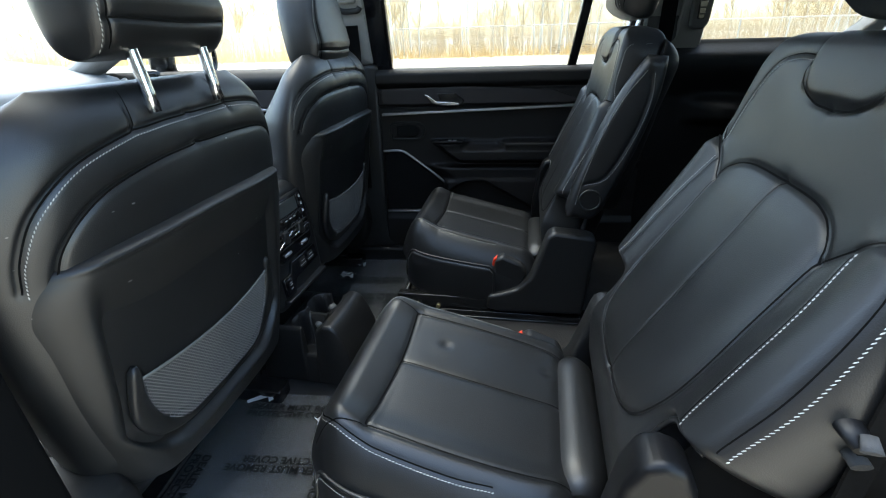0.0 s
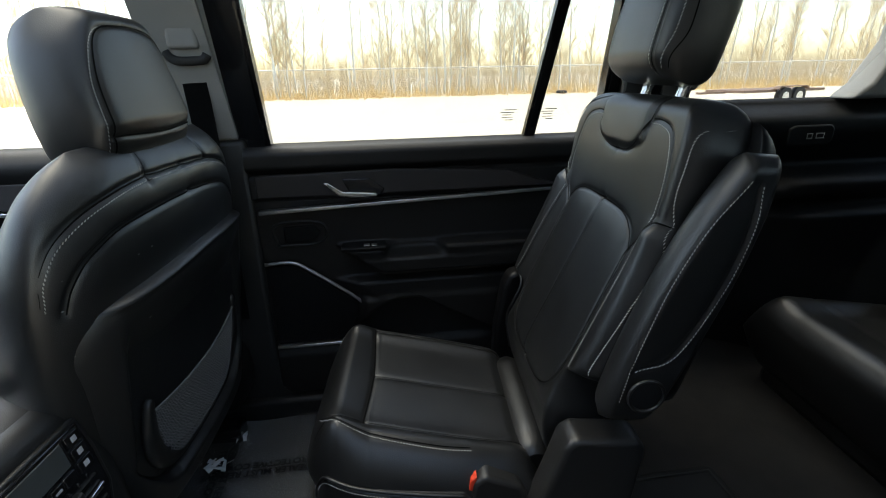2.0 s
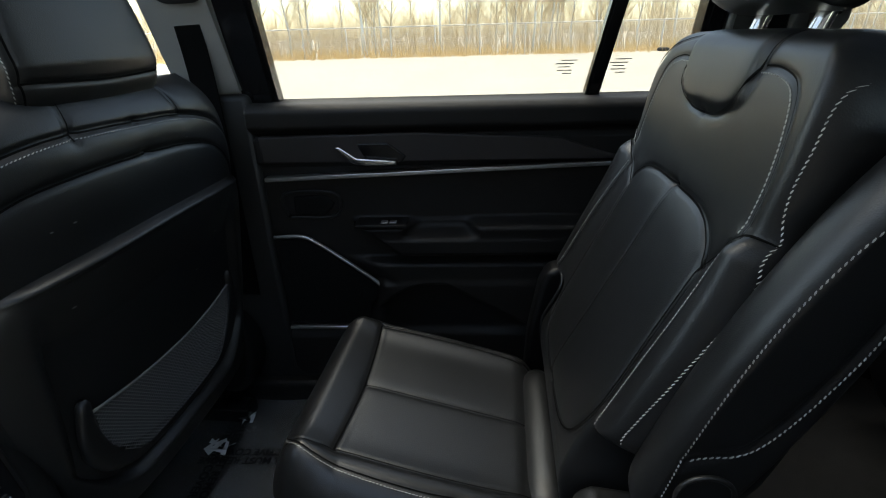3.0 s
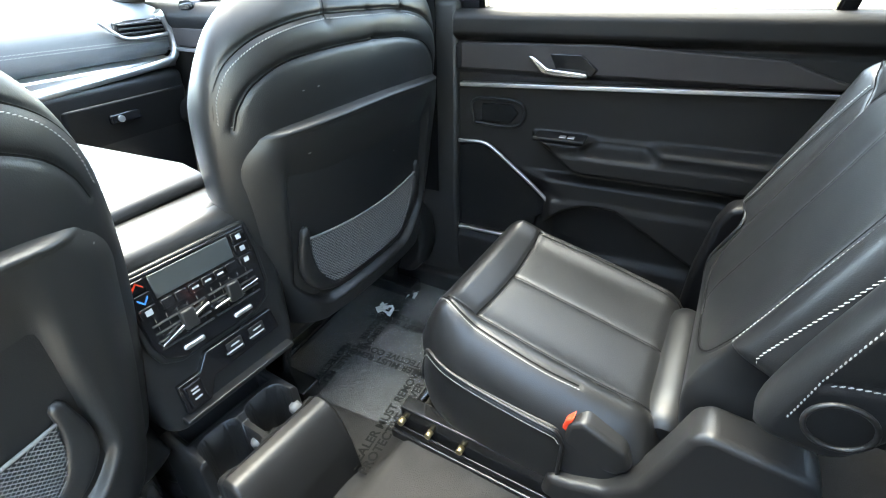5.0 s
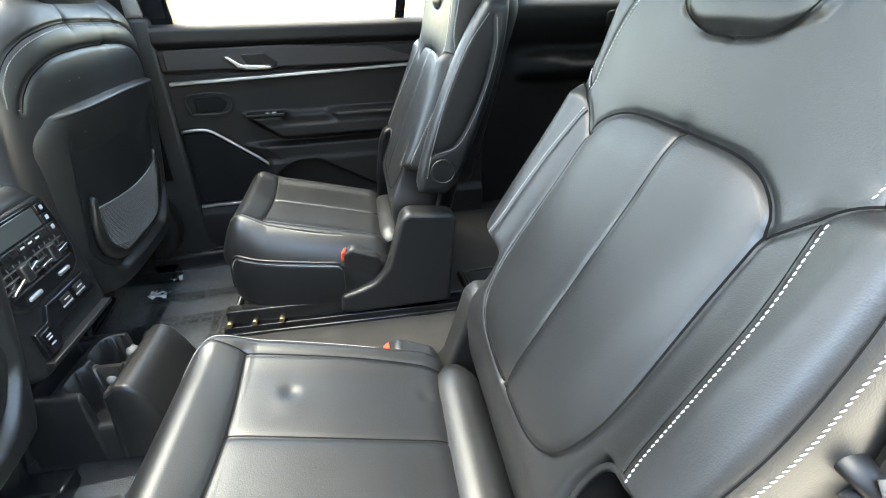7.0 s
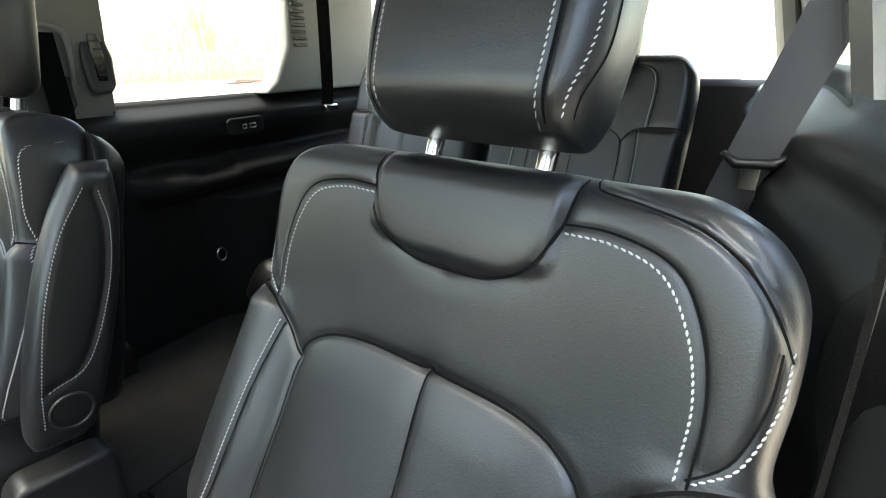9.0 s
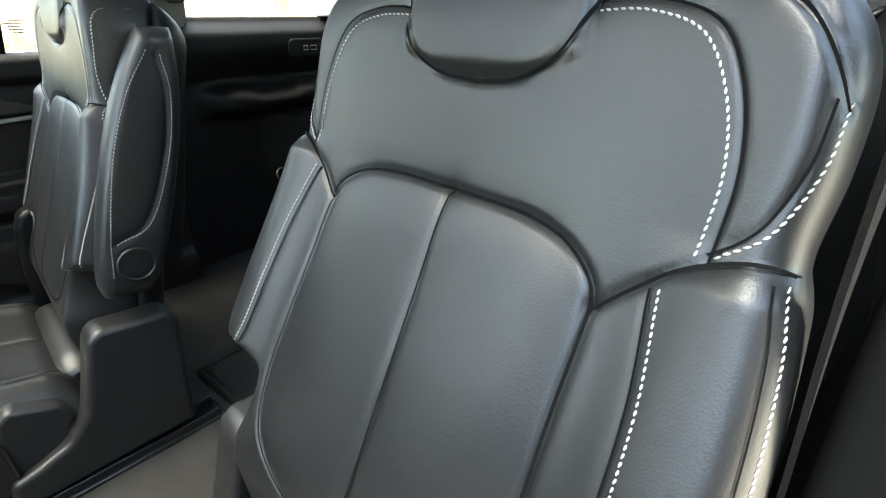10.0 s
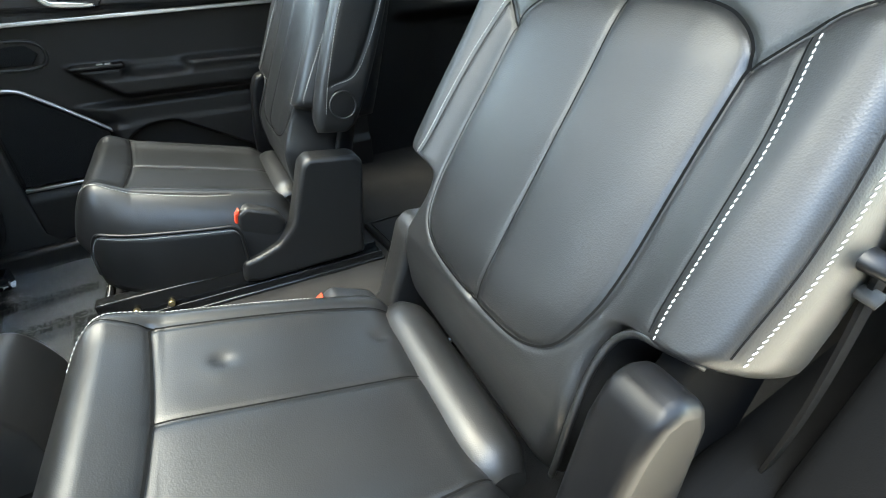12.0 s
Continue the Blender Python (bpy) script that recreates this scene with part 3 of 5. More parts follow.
    headrest(seat, hplace, hhalf, 0.20, lambda u, v: 0.056 - 0.35 * u * u + 0.008 * np.sin(v / 0.2 * math.pi), lambda u, v: 0.042 - 0.09 * v, (-0.055, 0.055), -0.03,
             [(l, 0.003, 0.004) for l in both(hseam)] + [(l, 0.0015, 0.0015) for l in both(hseam2)], [l for k in (hseam, hseam2) for l in both([(a - 0.005, b) for a, b in k])], post_f=-0.02)
    # tracks
    for y in (-0.2, 0.2):
        tr = part("track", box(-0.105, 0.47, y - 0.028, y + 0.028, 0.092, 0.112, 0.003), METAL, seat, "black painted steel seat track")
        for e in (-0.024, 0.020):
            part("track_lip", box(-0.10, 0.465, y + e, y + e + 0.004, 0.110, 0.128, 0.0015), METAL, tr)
        part("track_slider", box(-0.09, 0.30, y - 0.014, y + 0.014, 0.111, 0.165, 0.003), METAL, seat)
        for x in (-0.085, -0.03, 0.03):
            part("bolt", rod([(x, y + 0.026 * (1 if y > 0 else -1), 0.135), (x, y + 0.012 * (1 if y > 0 else -1), 0.135)], 0.006, 8), BRASS, seat, "yellowish plated bolt")
    part("front_bar", rod([(-0.075, -0.19, 0.145), (-0.075, 0.19, 0.145)], 0.008, 10), METAL, seat)
    if armrest:
        s = inboard
        lean_t = math.tan(radians(recline + 3))
        aplace = lambda u, f, v: np.stack([0.388 + u + lean_t * v, s * (0.228 + f), 0.420 + v - 0.1 * u], -1)
        ahalf = table([0, 0.03, 0.1, 0.2, 0.28, 0.33, 0.36], [0.028, 0.042, 0.048, 0.048, 0.040, 0.028, 0.018])
        rimu = [(0.0, 0.33), (0.018, 0.28), (0.024, 0.2), (0.01, 0.11), (-0.03, 0.085)]
        apad = Pad(lambda v: ahalf(v * 0.97), 0.365, lambda u, v: 0.024 + 0 * u, lambda u, v: 0.026 + 0 * u, aplace, side_r=0.016, end_r=0.02, seams=[(rimu, 0.0025, 0.004)], nu=40, nv=80)
        arm = part("armrest", apad.mesh("armrest"), LEATHER, seat, "folded-up black leather armrest")
        edge = [(-0.026, 0.04), (-0.034, 0.1), (-0.038, 0.2), (-0.03, 0.28), (-0.012, 0.335)]
        part("stitching", stitches(apad, [[(a + 0.006, b) for a, b in rimu], edge]), THREAD, arm, "pale thread stitching", kind="stuff")
        c = aplace(np.array(0.0), np.array(0.03), np.array(0.055))
        ring = [(c[0] + 0.024 * math.cos(k), c[1] + s * 0.002, c[2] + 0.024 * math.sin(k)) for k in np.linspace(0, 2 * math.pi, 24, endpoint=False)]
        part("pivot_cap", rod(ring, 0.0025, 6, closed=True), PLASTIC, arm, "round pivot cap")
    return seat


second_row_seat(pose(-0.062, -0.400, 0, 0, 0, -6.3), 24, 1, "black leather captain seat with pale stitching beside the open door", False, 0.0, ((0.07, 0.255), (0.075, 0.075)))
second_row_seat(pose(-0.066, 0.345, -0.010, 0, 0, -5), 16.5, -1, "black leather captain seat with raised armrest beside the far door", True, 0.016)


# ---- front seats, seen from behind ----
def front_seat(m, label, door_side, head_up=0.0, head_y=0.0, head_x=0.0):
    seat = thing("bucket_seat", label, "car seat", m, "front seats")
    lean = facing_back(-0.44, 0.24, 8)
    half = table([0, 0.1, 0.25, 0.36, 0.43, 0.49, 0.53, 0.555], [0.24, 0.26, 0.285, 0.292, 0.285, 0.262, 0.225, 0.18])

    def rear(u, v):
        return 0.075 - 0.035 * (np.abs(u) / 0.28) ** 2.5 - 0.028 * np.clip((v - 0.40) / 0.16, 0, 1) ** 1.8

    s1 = [(0.268, 0.36), (0.262, 0.40), (0.240, 0.445), (0.195, 0.482), (0.13, 0.503), (0.06, 0.512), (0, 0.514)]
    s2 = [(0.240, 0.365), (0.228, 0.398), (0.200, 0.428), (0.155, 0.452), (0.08, 0.468), (0, 0.474)]
    t1 = [(0.285, 0.40), (0.279, 0.435), (0.256, 0.472), (0.21, 0.500), (0.14, 0.514), (0.06, 0.516), (0, 0.514)]
    t2 = [(0.268, 0.385), (0.258, 0.415), (0.232, 0.445), (0.18, 0.466), (0.09, 0.474), (0, 0.474)]
    turned = lambda line, k: [(k * a, b) for a, b in line]
    upper = [turned(s1, door_side), turned(t1, -door_side)]
    lower = [turned(s2, door_side), turned(t2, -door_side)]
    fan = [(0.10, 0.508), (0.095, 0.53), (0.086, 0.55)]
    pad = Pad(half, 0.555, rear, lambda u, v: 0.06 + 0.03 * np.exp(-((np.abs(u) - 0.235) / 0.05) ** 2) * sm(0.50 - v, 0, 0.15) - 0.03 * np.clip((v - 0.4) / 0.16, 0, 1), lean, side_r=0.07, end_r=0.06,
              seams=[(l, 0.004, 0.009) for l in upper + lower + both(fan)], nu=150, nv=160)
    back = part("backrest", pad.mesh("backrest"), LEATHER_WORN, seat, "black leather with light scuffs")
    part("seam", creases(pad), CREASESHADE, back, kind="stuff")
    part("stitching", stitches(pad, [[(a * 0.985, b - 0.006) for a, b in l] for l in upper]), THREAD, back, "pale thread stitching", kind="stuff")
    # plastic shell with a recessed map pocket
    shalf = table([0, 0.03, 0.1, 0.2, 0.3, 0.345, 0.375, 0.395, 0.405], [0.216, 0.229, 0.245, 0.264, 0.278, 0.282, 0.277, 0.263, 0.243])
    mid = -0.018

    def shell_front(u, v):
        a = np.abs(u - mid)
        f = 0.090 - 0.045 * (np.abs(u) / 0.28) ** 3
        low = 0.035 + 0.09 * np.clip((a - 0.11) / 0.10, 0, 1) ** 2
        r = sm(0.21 - a, 0, 0.025) * sm(v, low, low + 0.014) * sm(0.386 - v, 0.0, 0.09)
        return f - 0.017 * r + 0.003 * sm(v, 0.388, 0.396)

    splace = lambda u, f, v: lean(u, f, v - 0.019 + 0.25 * (0.03 - 1.0 * u * u) * np.clip((v - 0.3) / 0.1, 0, 1))
    spad = Pad(shalf, 0.405, shell_front, lambda u, v: 0.02 + 0 * u, splace, side_r=0.06, end_r=0.008, nu=120, nv=120)
    part("back_shell", spad.mesh("back_shell"), PLASTIC_WORN, seat, "scuffed dark plastic back shell")
    # net pocket
    bottom = lambda u: 0.070 + 0.070 * np.clip((np.abs(u) - 0.09) / 0.07, 0, 1) ** 2
    topv = lambda u: 0.200 - 0.008 * (1 - (u / 0.16) ** 2)
    bulge = lambda u, v: 0.082 - 0.4 * u * u
    verts, faces = [], []

    def strand(u0, v0, du, dv, n):
        prev = None
        for i in range(n):
            u, v = u0 + du * i, v0 + dv * i
            ok = abs(u) < 0.168 and bottom(u) < v < topv(u)
            if ok:
                p = splace(np.array(u + mid), np.array(bulge(u, v)), np.array(v))
                k = len(verts)
                verts.extend([p + (0, 0.0007, 0.0004), p + (0.0008, 0, 0), p - (0, 0.0007, 0.0004)])
                if prev is not None:
                    faces.extend([(prev, prev + 1, k + 1, k), (prev + 1, prev + 2, k + 2, k + 1)])
                prev = k
            else:
                prev = None
    for c in np.arange(-0.40, 0.40, 0.0065):
        strand(c, 0.06, 0.006, 0.006, 30)
        strand(c, 0.06, -0.006, 0.006, 30)
    netp = part("net_pocket", to_mesh("net_pocket", verts, faces), NET, seat, "charcoal elastic net pocket")
    u = np.linspace(-0.17, 0.17, 25)
    part("elastic_edge", rod([Vector(splace(np.array(a + mid), np.array(bulge(a, 0)), np.array(float(topv(a))))) for a in u], 0.0022, 8), NET, netp)
    rim = [(-0.173, 0.226), (-0.175, 0.205), (-0.177, 0.17), (-0.170, 0.13), (-0.145, 0.093), (-0.09, 0.067), (0, 0.060), (0.09, 0.067), (0.145, 0.093), (0.170, 0.13), (0.177, 0.17), (0.175, 0.205), (0.173, 0.226)]
    rim = [(a + mid, b) for a, b in rim]
    wide = lambda k: np.interp(k, [0, 0.008, 0.05, 0.09, 0.14, 0.5, 0.86, 0.91, 0.95, 0.992, 1], [0.004, 0.008, 0.010, 0.013, 0.017, 0.016, 0.017, 0.013, 0.010, 0.008, 0.004])
    thick = lambda k: np.interp(k, [0, 0.01, 0.09, 0.5, 0.91, 0.99, 1], [0.004, 0.007, 0.008, 0.007, 0.008, 0.007, 0.004])
    part("pocket_frame", oval_strip(splace, rim, wide, thick, 0.068), PLASTIC, seat, "moulded frame of the net pocket")
    # headrest
    hplace = lambda u, f, v: np.stack([-0.372 + head_x - 0.15 * v + f + 0 * u, u + 0 * v + 0 * f + head_y, 0.768 + head_up + v + 0.2 * f], -1)
    hhalf = table([0, 0.04, 0.09, 0.15, 0.2], [0.116, 0.127, 0.126, 0.112, 0.082])
    hs = [(0.105, 0.0), (0.11, 0.06), (0.1, 0.12), (0.07, 0.165), (0, 0.175)]
    headrest(seat, hplace, hhalf, 0.2, lambda u, v: 0.06 - 0.7 * u * u - 0.06 * (v - 0.06) - 0.02 * np.clip((0.05 - v) / 0.05, 0, 1), lambda u, v: 0.058 - 0.5 * u * u, (-0.068, 0.068), -0.02 - head_up,
             [(l, 0.003, 0.004) for l in both(hs)] + [([(-0.11, 0.035), (0, 0.03), (0.11, 0.035)], 0.003, 0.005)], both([(a * 1.06, b) for a, b in hs]), post_f=0.02, guides=False)
    # cushion and base, seen past the backrest
    bed = flat_bed(-0.42, 0.19, 10)
    cp = Pad(lambda v: 0.25 + 0 * v, 0.50, lambda u, v: 0.085 + 0.02 * np.clip((np.abs(u) - 0.17) / 0.06, 0, 1), lambda u, v: 0.06 + 0 * u, bed, side_r=0.05, end_r=0.07, nu=40, nv=40)
    part("cushion", cp.mesh("cushion"), LEATHER, seat)
    for y in (-0.21, 0.21):
        part("track", box(-0.92, -0.40, y - 0.025, y + 0.025, 0.012, 0.05, 0.004), METAL, seat, "black steel seat track")
        part("bracket", prism([(-0.86, 0.04), (-0.47, 0.04), (-0.44, 0.14), (-0.44, 0.2), (-0.86, 0.2)], "y", y - 0.012, y + 0.012, 0.005), METAL, seat)
    part("recliner_cover", prism([(-0.75, 0.07), (-0.42, 0.07), (-0.385, 0.11), (-0.37, 0.17), (-0.375, 0.23), (-0.40, 0.27), (-0.45, 0.29), (-0.75, 0.27)], "y", door_side * 0.215, door_side * 0.288, 0.02, 4), SOFT, seat)
    return seat


front_seat(pose(-0.040, -0.378, -0.010, 0, 0, -5), "black leather front seat with net pocket in scuffed plastic back", -1, 0.05, 0.005, 0.03)
front_seat(pose(-0.01, 0.365, 0, 0, 0, -3.5), "black leather front seat with a net pocket beside the centre console", 1, -0.012, -0.012)


# ---- body of the car ----
def heightfield(x0, x1, z0, z1, nx, nz, depth, thick=0.03, keep=None):
    """A moulded panel facing the cabin's middle: depth(x, z) is how far it stands in from its base."""
    X, Z = np.meshgrid(np.linspace(x0, x1, nx + 1), np.linspace(z0, z1, nz + 1))
    D = depth(X, Z)
    verts = np.stack([X, -D, Z], -1).reshape(-1, 3)
    n = nx + 1
    faces = [(j * n + i, j * n + i + 1, (j + 1) * n + i + 1, (j + 1) * n + i) for j in range(nz) for i in range(nx)]
    k = len(verts)
    ring = [i for i in range(n)] + [j * n + nx for j in range(1, nz + 1)] + [nz * n + i for i in range(nx - 1, -1, -1)] + [j * n for j in range(nz - 1, 0, -1)]
    back = [verts[i] * (1, 0, 1) + (0, thick, 0) for i in ring]
    verts = np.vstack([verts, back])
    for a in range(len(ring)):
        b = (a + 1) % len(ring)
        faces.append((ring[b], ring[a], k + a, k + b))
    faces.append(tuple(range(k, k + len(ring))))
    return verts, faces


def rear_door_depth(x, z):
    d = 0.012 + 0 * x
    belt = sm(z, 0.655, 0.68) * (1 - 0.8 * sm(z, 0.705, 0.735))
    d = d + 0.03 * belt
    d = d + 0.012 * sm(z, 0.595, 0.605) * (1 - sm(z, 0.65, 0.66))
    top, low = 0.478 + 0 * x, 0.398 + 0 * x
    arm = sm(z, low - 0.010, low + 0.016) * (1 - sm(z, top - 0.006, top + 0.003)) * sm(x, -0.135 + 1.3 * (top - z), -0.105 + 1.3 * (top - z))
    cup = np.exp(-((x - 0.065) / 0.07) ** 8) * sm(z, top - 0.035, top - 0.012)
    groove = np.exp(-((z - top + 0.022) / 0.003) ** 2) + np.exp(-((z - top + 0.030) / 0.003) ** 2)
    d = d + 0.05 * arm * (1 - 0.92 * cup) - 0.003 * groove * arm
    band = sm(z, 0.325, 0.345) * (1 - sm(z, low - 0.022, low - 0.006)) * sm(x + 1.1 * (z - 0.36), -0.13, -0.05)
    d = d + 0.032 * band
    edge_z = np.minimum(0.332 - 5.0 * np.clip(0.03 - x, 0, 1) ** 2, 0.334 - 0.58 * np.clip(x - 0.07, 0, 1))
    pocket = sm(edge_z - z, 0.0, 0.012) * sm(x, -0.10, -0.06) * sm(z, 0.08, 0.10)
    d = d + 0.036 * sm(0.345 - z, 0, 0.02) * sm(x, -0.10, -0.06) * (1 - pocket)
    d = d - 0.008 * pocket
    d = d + 0.012 * sm(0.2 - z, 0, 0.03)
    return d


DOOR_Y = 0.715
door = thing("door_1", "black rear door panel with brown fabric insert and silver trim strip", "car door", pose(0, 0, 0), kind="structure")
v, f = heightfield(-0.31, 0.62, 0.06, 0.722, 190, 150, rear_door_depth, 0.05)
part("inner_panel", to_mesh("inner_panel", v + (0, DOOR_Y, 0), f), DOORTRIM, door)
insert = [(-0.295, 0.606), (-0.295, 0.66), (0.02, 0.664), (0.30, 0.650), (0.38, 0.622), (0.44, 0.606)]
part("fabric_insert", prism(insert, "y", DOOR_Y - 0.034, DOOR_Y - 0.02, 0.004), WOODCLOTH, door, "dark brown fabric insert")
part("trim_strip", prism([(-0.297, 0.568), (-0.297, 0.577), (0.45, 0.603), (0.45, 0.594)], "y", DOOR_Y - 0.036, DOOR_Y - 0.015, 0.002), SILVER, door, "satin silver trim strip")
# inner handle
hd = part("door_handle", prism([(-0.142, 0.640), (-0.13, 0.641), (-0.098, 0.618), (-0.02, 0.612), (-0.018, 0.603), (-0.08, 0.603), (-0.108, 0.608)], "y", DOOR_Y - 0.05, DOOR_Y - 0.038, 0.003), CHROME, door, "chrome inner door handle")
part("handle_recess", prism([(-0.10, 0.645), (-0.035, 0.645), (0.0, 0.618), (-0.012, 0.604), (-0.08, 0.606)], "y", DOOR_Y - 0.036, DOOR_Y - 0.03, 0.003), GLOSS, door)
# tweeter
tw = [(-0.268, 0.484), (-0.268, 0.536), (-0.172, 0.540), (-0.148, 0.514), (-0.172, 0.484)]
part("tweeter_frame", rod([Vector((a, DOOR_Y - 0.014, b)) for a, b in curve_points(tw + tw[:1], 0.01)], 0.004, 8), PLASTIC, door)
part("tweeter_grille", prism([(-0.25, 0.49), (-0.25, 0.530), (-0.18, 0.533), (-0.162, 0.514), (-0.18, 0.49)], "y", DOOR_Y - 0.018, DOOR_Y - 0.008, 0.003), GRILLE, door, "perforated black tweeter grille")
# speaker and its trim
part("speaker_grille", prism([(-0.303, 0.212), (-0.303, 0.432), (-0.235, 0.435), (-0.075, 0.315), (-0.08, 0.285), (-0.10, 0.27), (-0.11, 0.212)], "y", DOOR_Y - 0.022, DOOR_Y - 0.01, 0.005), GRILLE, door, "perforated black speaker grille")
sp = curve_points([(-0.303, 0.441), (-0.24, 0.442), (-0.2, 0.42), (-0.11, 0.35), (-0.068, 0.31), (-0.072, 0.295)], 0.01)
part("speaker_trim", rod([Vector((a, DOOR_Y - 0.027, b)) for a, b in sp], 0.0045, 8), SILVER, door, "satin silver speaker trim")
part("speaker_sill", box(-0.305, -0.10, DOOR_Y - 0.03, DOOR_Y - 0.01, 0.202, 0.21, 0.002), SILVER, door)
part("switch_plate", box(-0.115, -0.005, DOOR_Y - 0.066, DOOR_Y - 0.014, 0.474, 0.4825, 0.003), SOFT, door)
for x in (-0.06, -0.042):
    part("window_switch", box(x, x + 0.014, DOOR_Y - 0.056, DOOR_Y - 0.040, 0.482, 0.4845, 0.001), SILVER, door)


# window frames lean inwards towards the roof
def lean_y(z, y0=0.735, z0=0.73, k=0.28):
    return y0 - k * (z - z0)


def leaning_bar(x0, z0, x1, z1, w, d, y0=0.735, soft=0.2):
    bm = bmesh.new()
    bmesh.ops.create_cube(bm, size=1)
    for q in bm.verts:
        t = q.co.z + 0.5
        z = z0 + (z1 - z0) * t
        q.co = Vector((x0 + (x1 - x0) * t + q.co.x * w, lean_y(z, y0) + q.co.y * d, z))
    bmesh.ops.bevel(bm, geom=bm.edges[:], offset=min(w, d) * soft, segments=2 if soft < 0.3 else 5, affect="EDGES")
    return bm


ROOF_Z = 1.17
part("window_frame", leaning_bar(-0.292, 0.70, -0.297, ROOF_Z, 0.075, 0.05), GLOSS, door)
part("window_divider", leaning_bar(0.362, 0.70, 0.425, ROOF_Z, 0.028, 0.03), GLOSS, door)
part("window_frame", leaning_bar(0.558, 0.70, 0.545, ROOF_Z, 0.04, 0.05), GLOSS, door)


def pane(x0, x1, z0, z1, y0=0.74, dx=0.0, ex=0.0):
    verts = []
    for off in (0, 0.004):
        verts += [(x0, lean_y(z0, y0) + off, z0), (x1, lean_y(z0, y0) + off, z0), (x1 + ex, lean_y(z1, y0) + off, z1), (x0 + dx, lean_y(z1, y0) + off, z1)]
    return to_mesh("pane", verts, [(0, 1, 2, 3), (7, 6, 5, 4), (1, 0, 4, 5), (2, 1, 5, 6), (3, 2, 6, 7), (0, 3, 7, 4)], False)


for a, b, d, e in ((-0.26, 0.364, 0.0, 0.06), (0.364, 0.55, 0.06, 0.0)):
    part("pane", pane(a, b, 0.70, ROOF_Z, 0.74, d, e), PRIVACY, door, "tinted rear door glass")

for x0 in (0.290, 0.392):
    for k, (a, w) in enumerate(((0.010, 0.030), (0.0, 0.034), (0.006, 0.022), (0.004, 0.028), (0.014, 0.018))):
        z = 0.785 - 0.006 * k
        part("glass_print", box(x0 + a, x0 + a + w, lean_y(z, 0.74) - 0.0022, lean_y(z, 0.74) - 0.0012, z, z + 0.0016, 0), GRILLE, door)

# pillars and quarter trim
bp = thing("pillar_b", "light grey upper pillar trim with black lower part", "pillar trim", kind="structure")
part("upper_trim", leaning_bar(-0.375, 0.735, -0.40, ROOF_Z, 0.14, 0.06, 0.73), GREYTRIM, bp)
part("lower_trim", prism([(-0.45, 0.0), (-0.45, 0.74), (-0.305, 0.74), (-0.31, 0.2), (-0.30, 0.09), (-0.25, 0.03), (-0.25, 0.0)], "y", 0.69, 0.77, 0.012, 3), PILLARDARK, bp)
cp_ = thing("pillar_c", "light grey pillar trim with belt opening", "pillar trim", kind="structure")
part("upper_trim", leaning_bar(0.668, 0.715, 0.66, ROOF_Z, 0.19, 0.06, 0.735), GREYTRIM, cp_)


def quarter_depth(x, z):
    d = 0.02 + 0.05 * sm(z, 0.60, 0.72) * (1 - sm(z, 0.74, 0.79))
    shelf = np.exp(-((z - 0.57) / 0.04) ** 4) * sm(x, 0.72, 0.85)
    d = d + 0.09 * shelf * (1 - 0.6 * np.exp(-((x - 0.96) / 0.07) ** 4) * sm(z, 0.57, 0.6))
    d = d + 0.10 * sm(0.55 - z, 0, 0.06) * sm(x, 0.9, 1.1)
    return d


qt = thing("quarter_trim", "black moulded rear quarter trim with charging ports", "trim panel", kind="structure")
v, f = heightfield(0.62, 1.75, 0.0, 0.79, 160, 110, quarter_depth, 0.05)
part("quarter_panel", to_mesh("quarter_panel", v + (0, 0.735, 0), f), SOFT, qt)
part("d_pillar_trim", prism([(1.19, 0.79), (1.24, 0.83), (1.30, 0.93), (1.33, ROOF_Z), (1.75, ROOF_Z), (1.75, 0.79)], "y", 0.66, 0.74, 0.01), GREYTRIM, qt, "light grey pillar trim")
part("port_plate", prism([(1.03, 0.685), (1.03, 0.722), (1.045, 0.73), (1.15, 0.73), (1.16, 0.72), (1.16, 0.688), (1.148, 0.678), (1.042, 0.678)], "y", 0.658, 0.668, 0.004), SOFT, qt, "black charging port plate")
for x, w_ in ((1.088, 0.007), (1.118, 0.011)):
    ring = [(x - w_, 0.697), (x - w_, 0.709), (x + w_, 0.709), (x + w_, 0.697)]
    part("port", rod([Vector((a, 0.6565, b)) for a, b in ring], 0.0016, 6, closed=True), WHITE, qt, "pale outlined charging port")
for i in range(9):
    part("vent_slat", box(1.325, 1.375, 0.645, 0.662, 0.93 + i * 0.02, 0.94 + i * 0.02, 0.003), PLASTIC, qt)
part("pane", pane(0.76, 1.36, 0.78, ROOF_Z, 0.75), PRIVACY, qt, "tinted rear quarter glass")

# left side: pillars with the open doorway between them
lp = thing("pillar_left", "dark lower pillar of the open doorway", "pillar trim", kind="structure")
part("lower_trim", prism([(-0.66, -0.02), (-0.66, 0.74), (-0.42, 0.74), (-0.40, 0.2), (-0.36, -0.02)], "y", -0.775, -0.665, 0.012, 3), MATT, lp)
bm = leaning_bar(-0.44, 0.735, -0.44, ROOF_Z, 0.12, 0.06, 0.73)
bmesh.ops.scale(bm, vec=(1, -1, 1), verts=bm.verts[:])
bmesh.ops.reverse_faces(bm, faces=bm.faces[:])
part("upper_trim", bm, GREYTRIM, lp)
part("sill", box(-0.66, 0.66, -0.775, -0.67, -0.06, 0.02, 0.012, 3), PLASTIC, None, "black plastic door sill of the open doorway", "door sill", "structure")
part("sill", box(-0.66, 0.66, 0.665, 0.775, -0.03, 0.055, 0.012, 3), PLASTIC, None, "black plastic sill below the far door", "door sill", "structure")
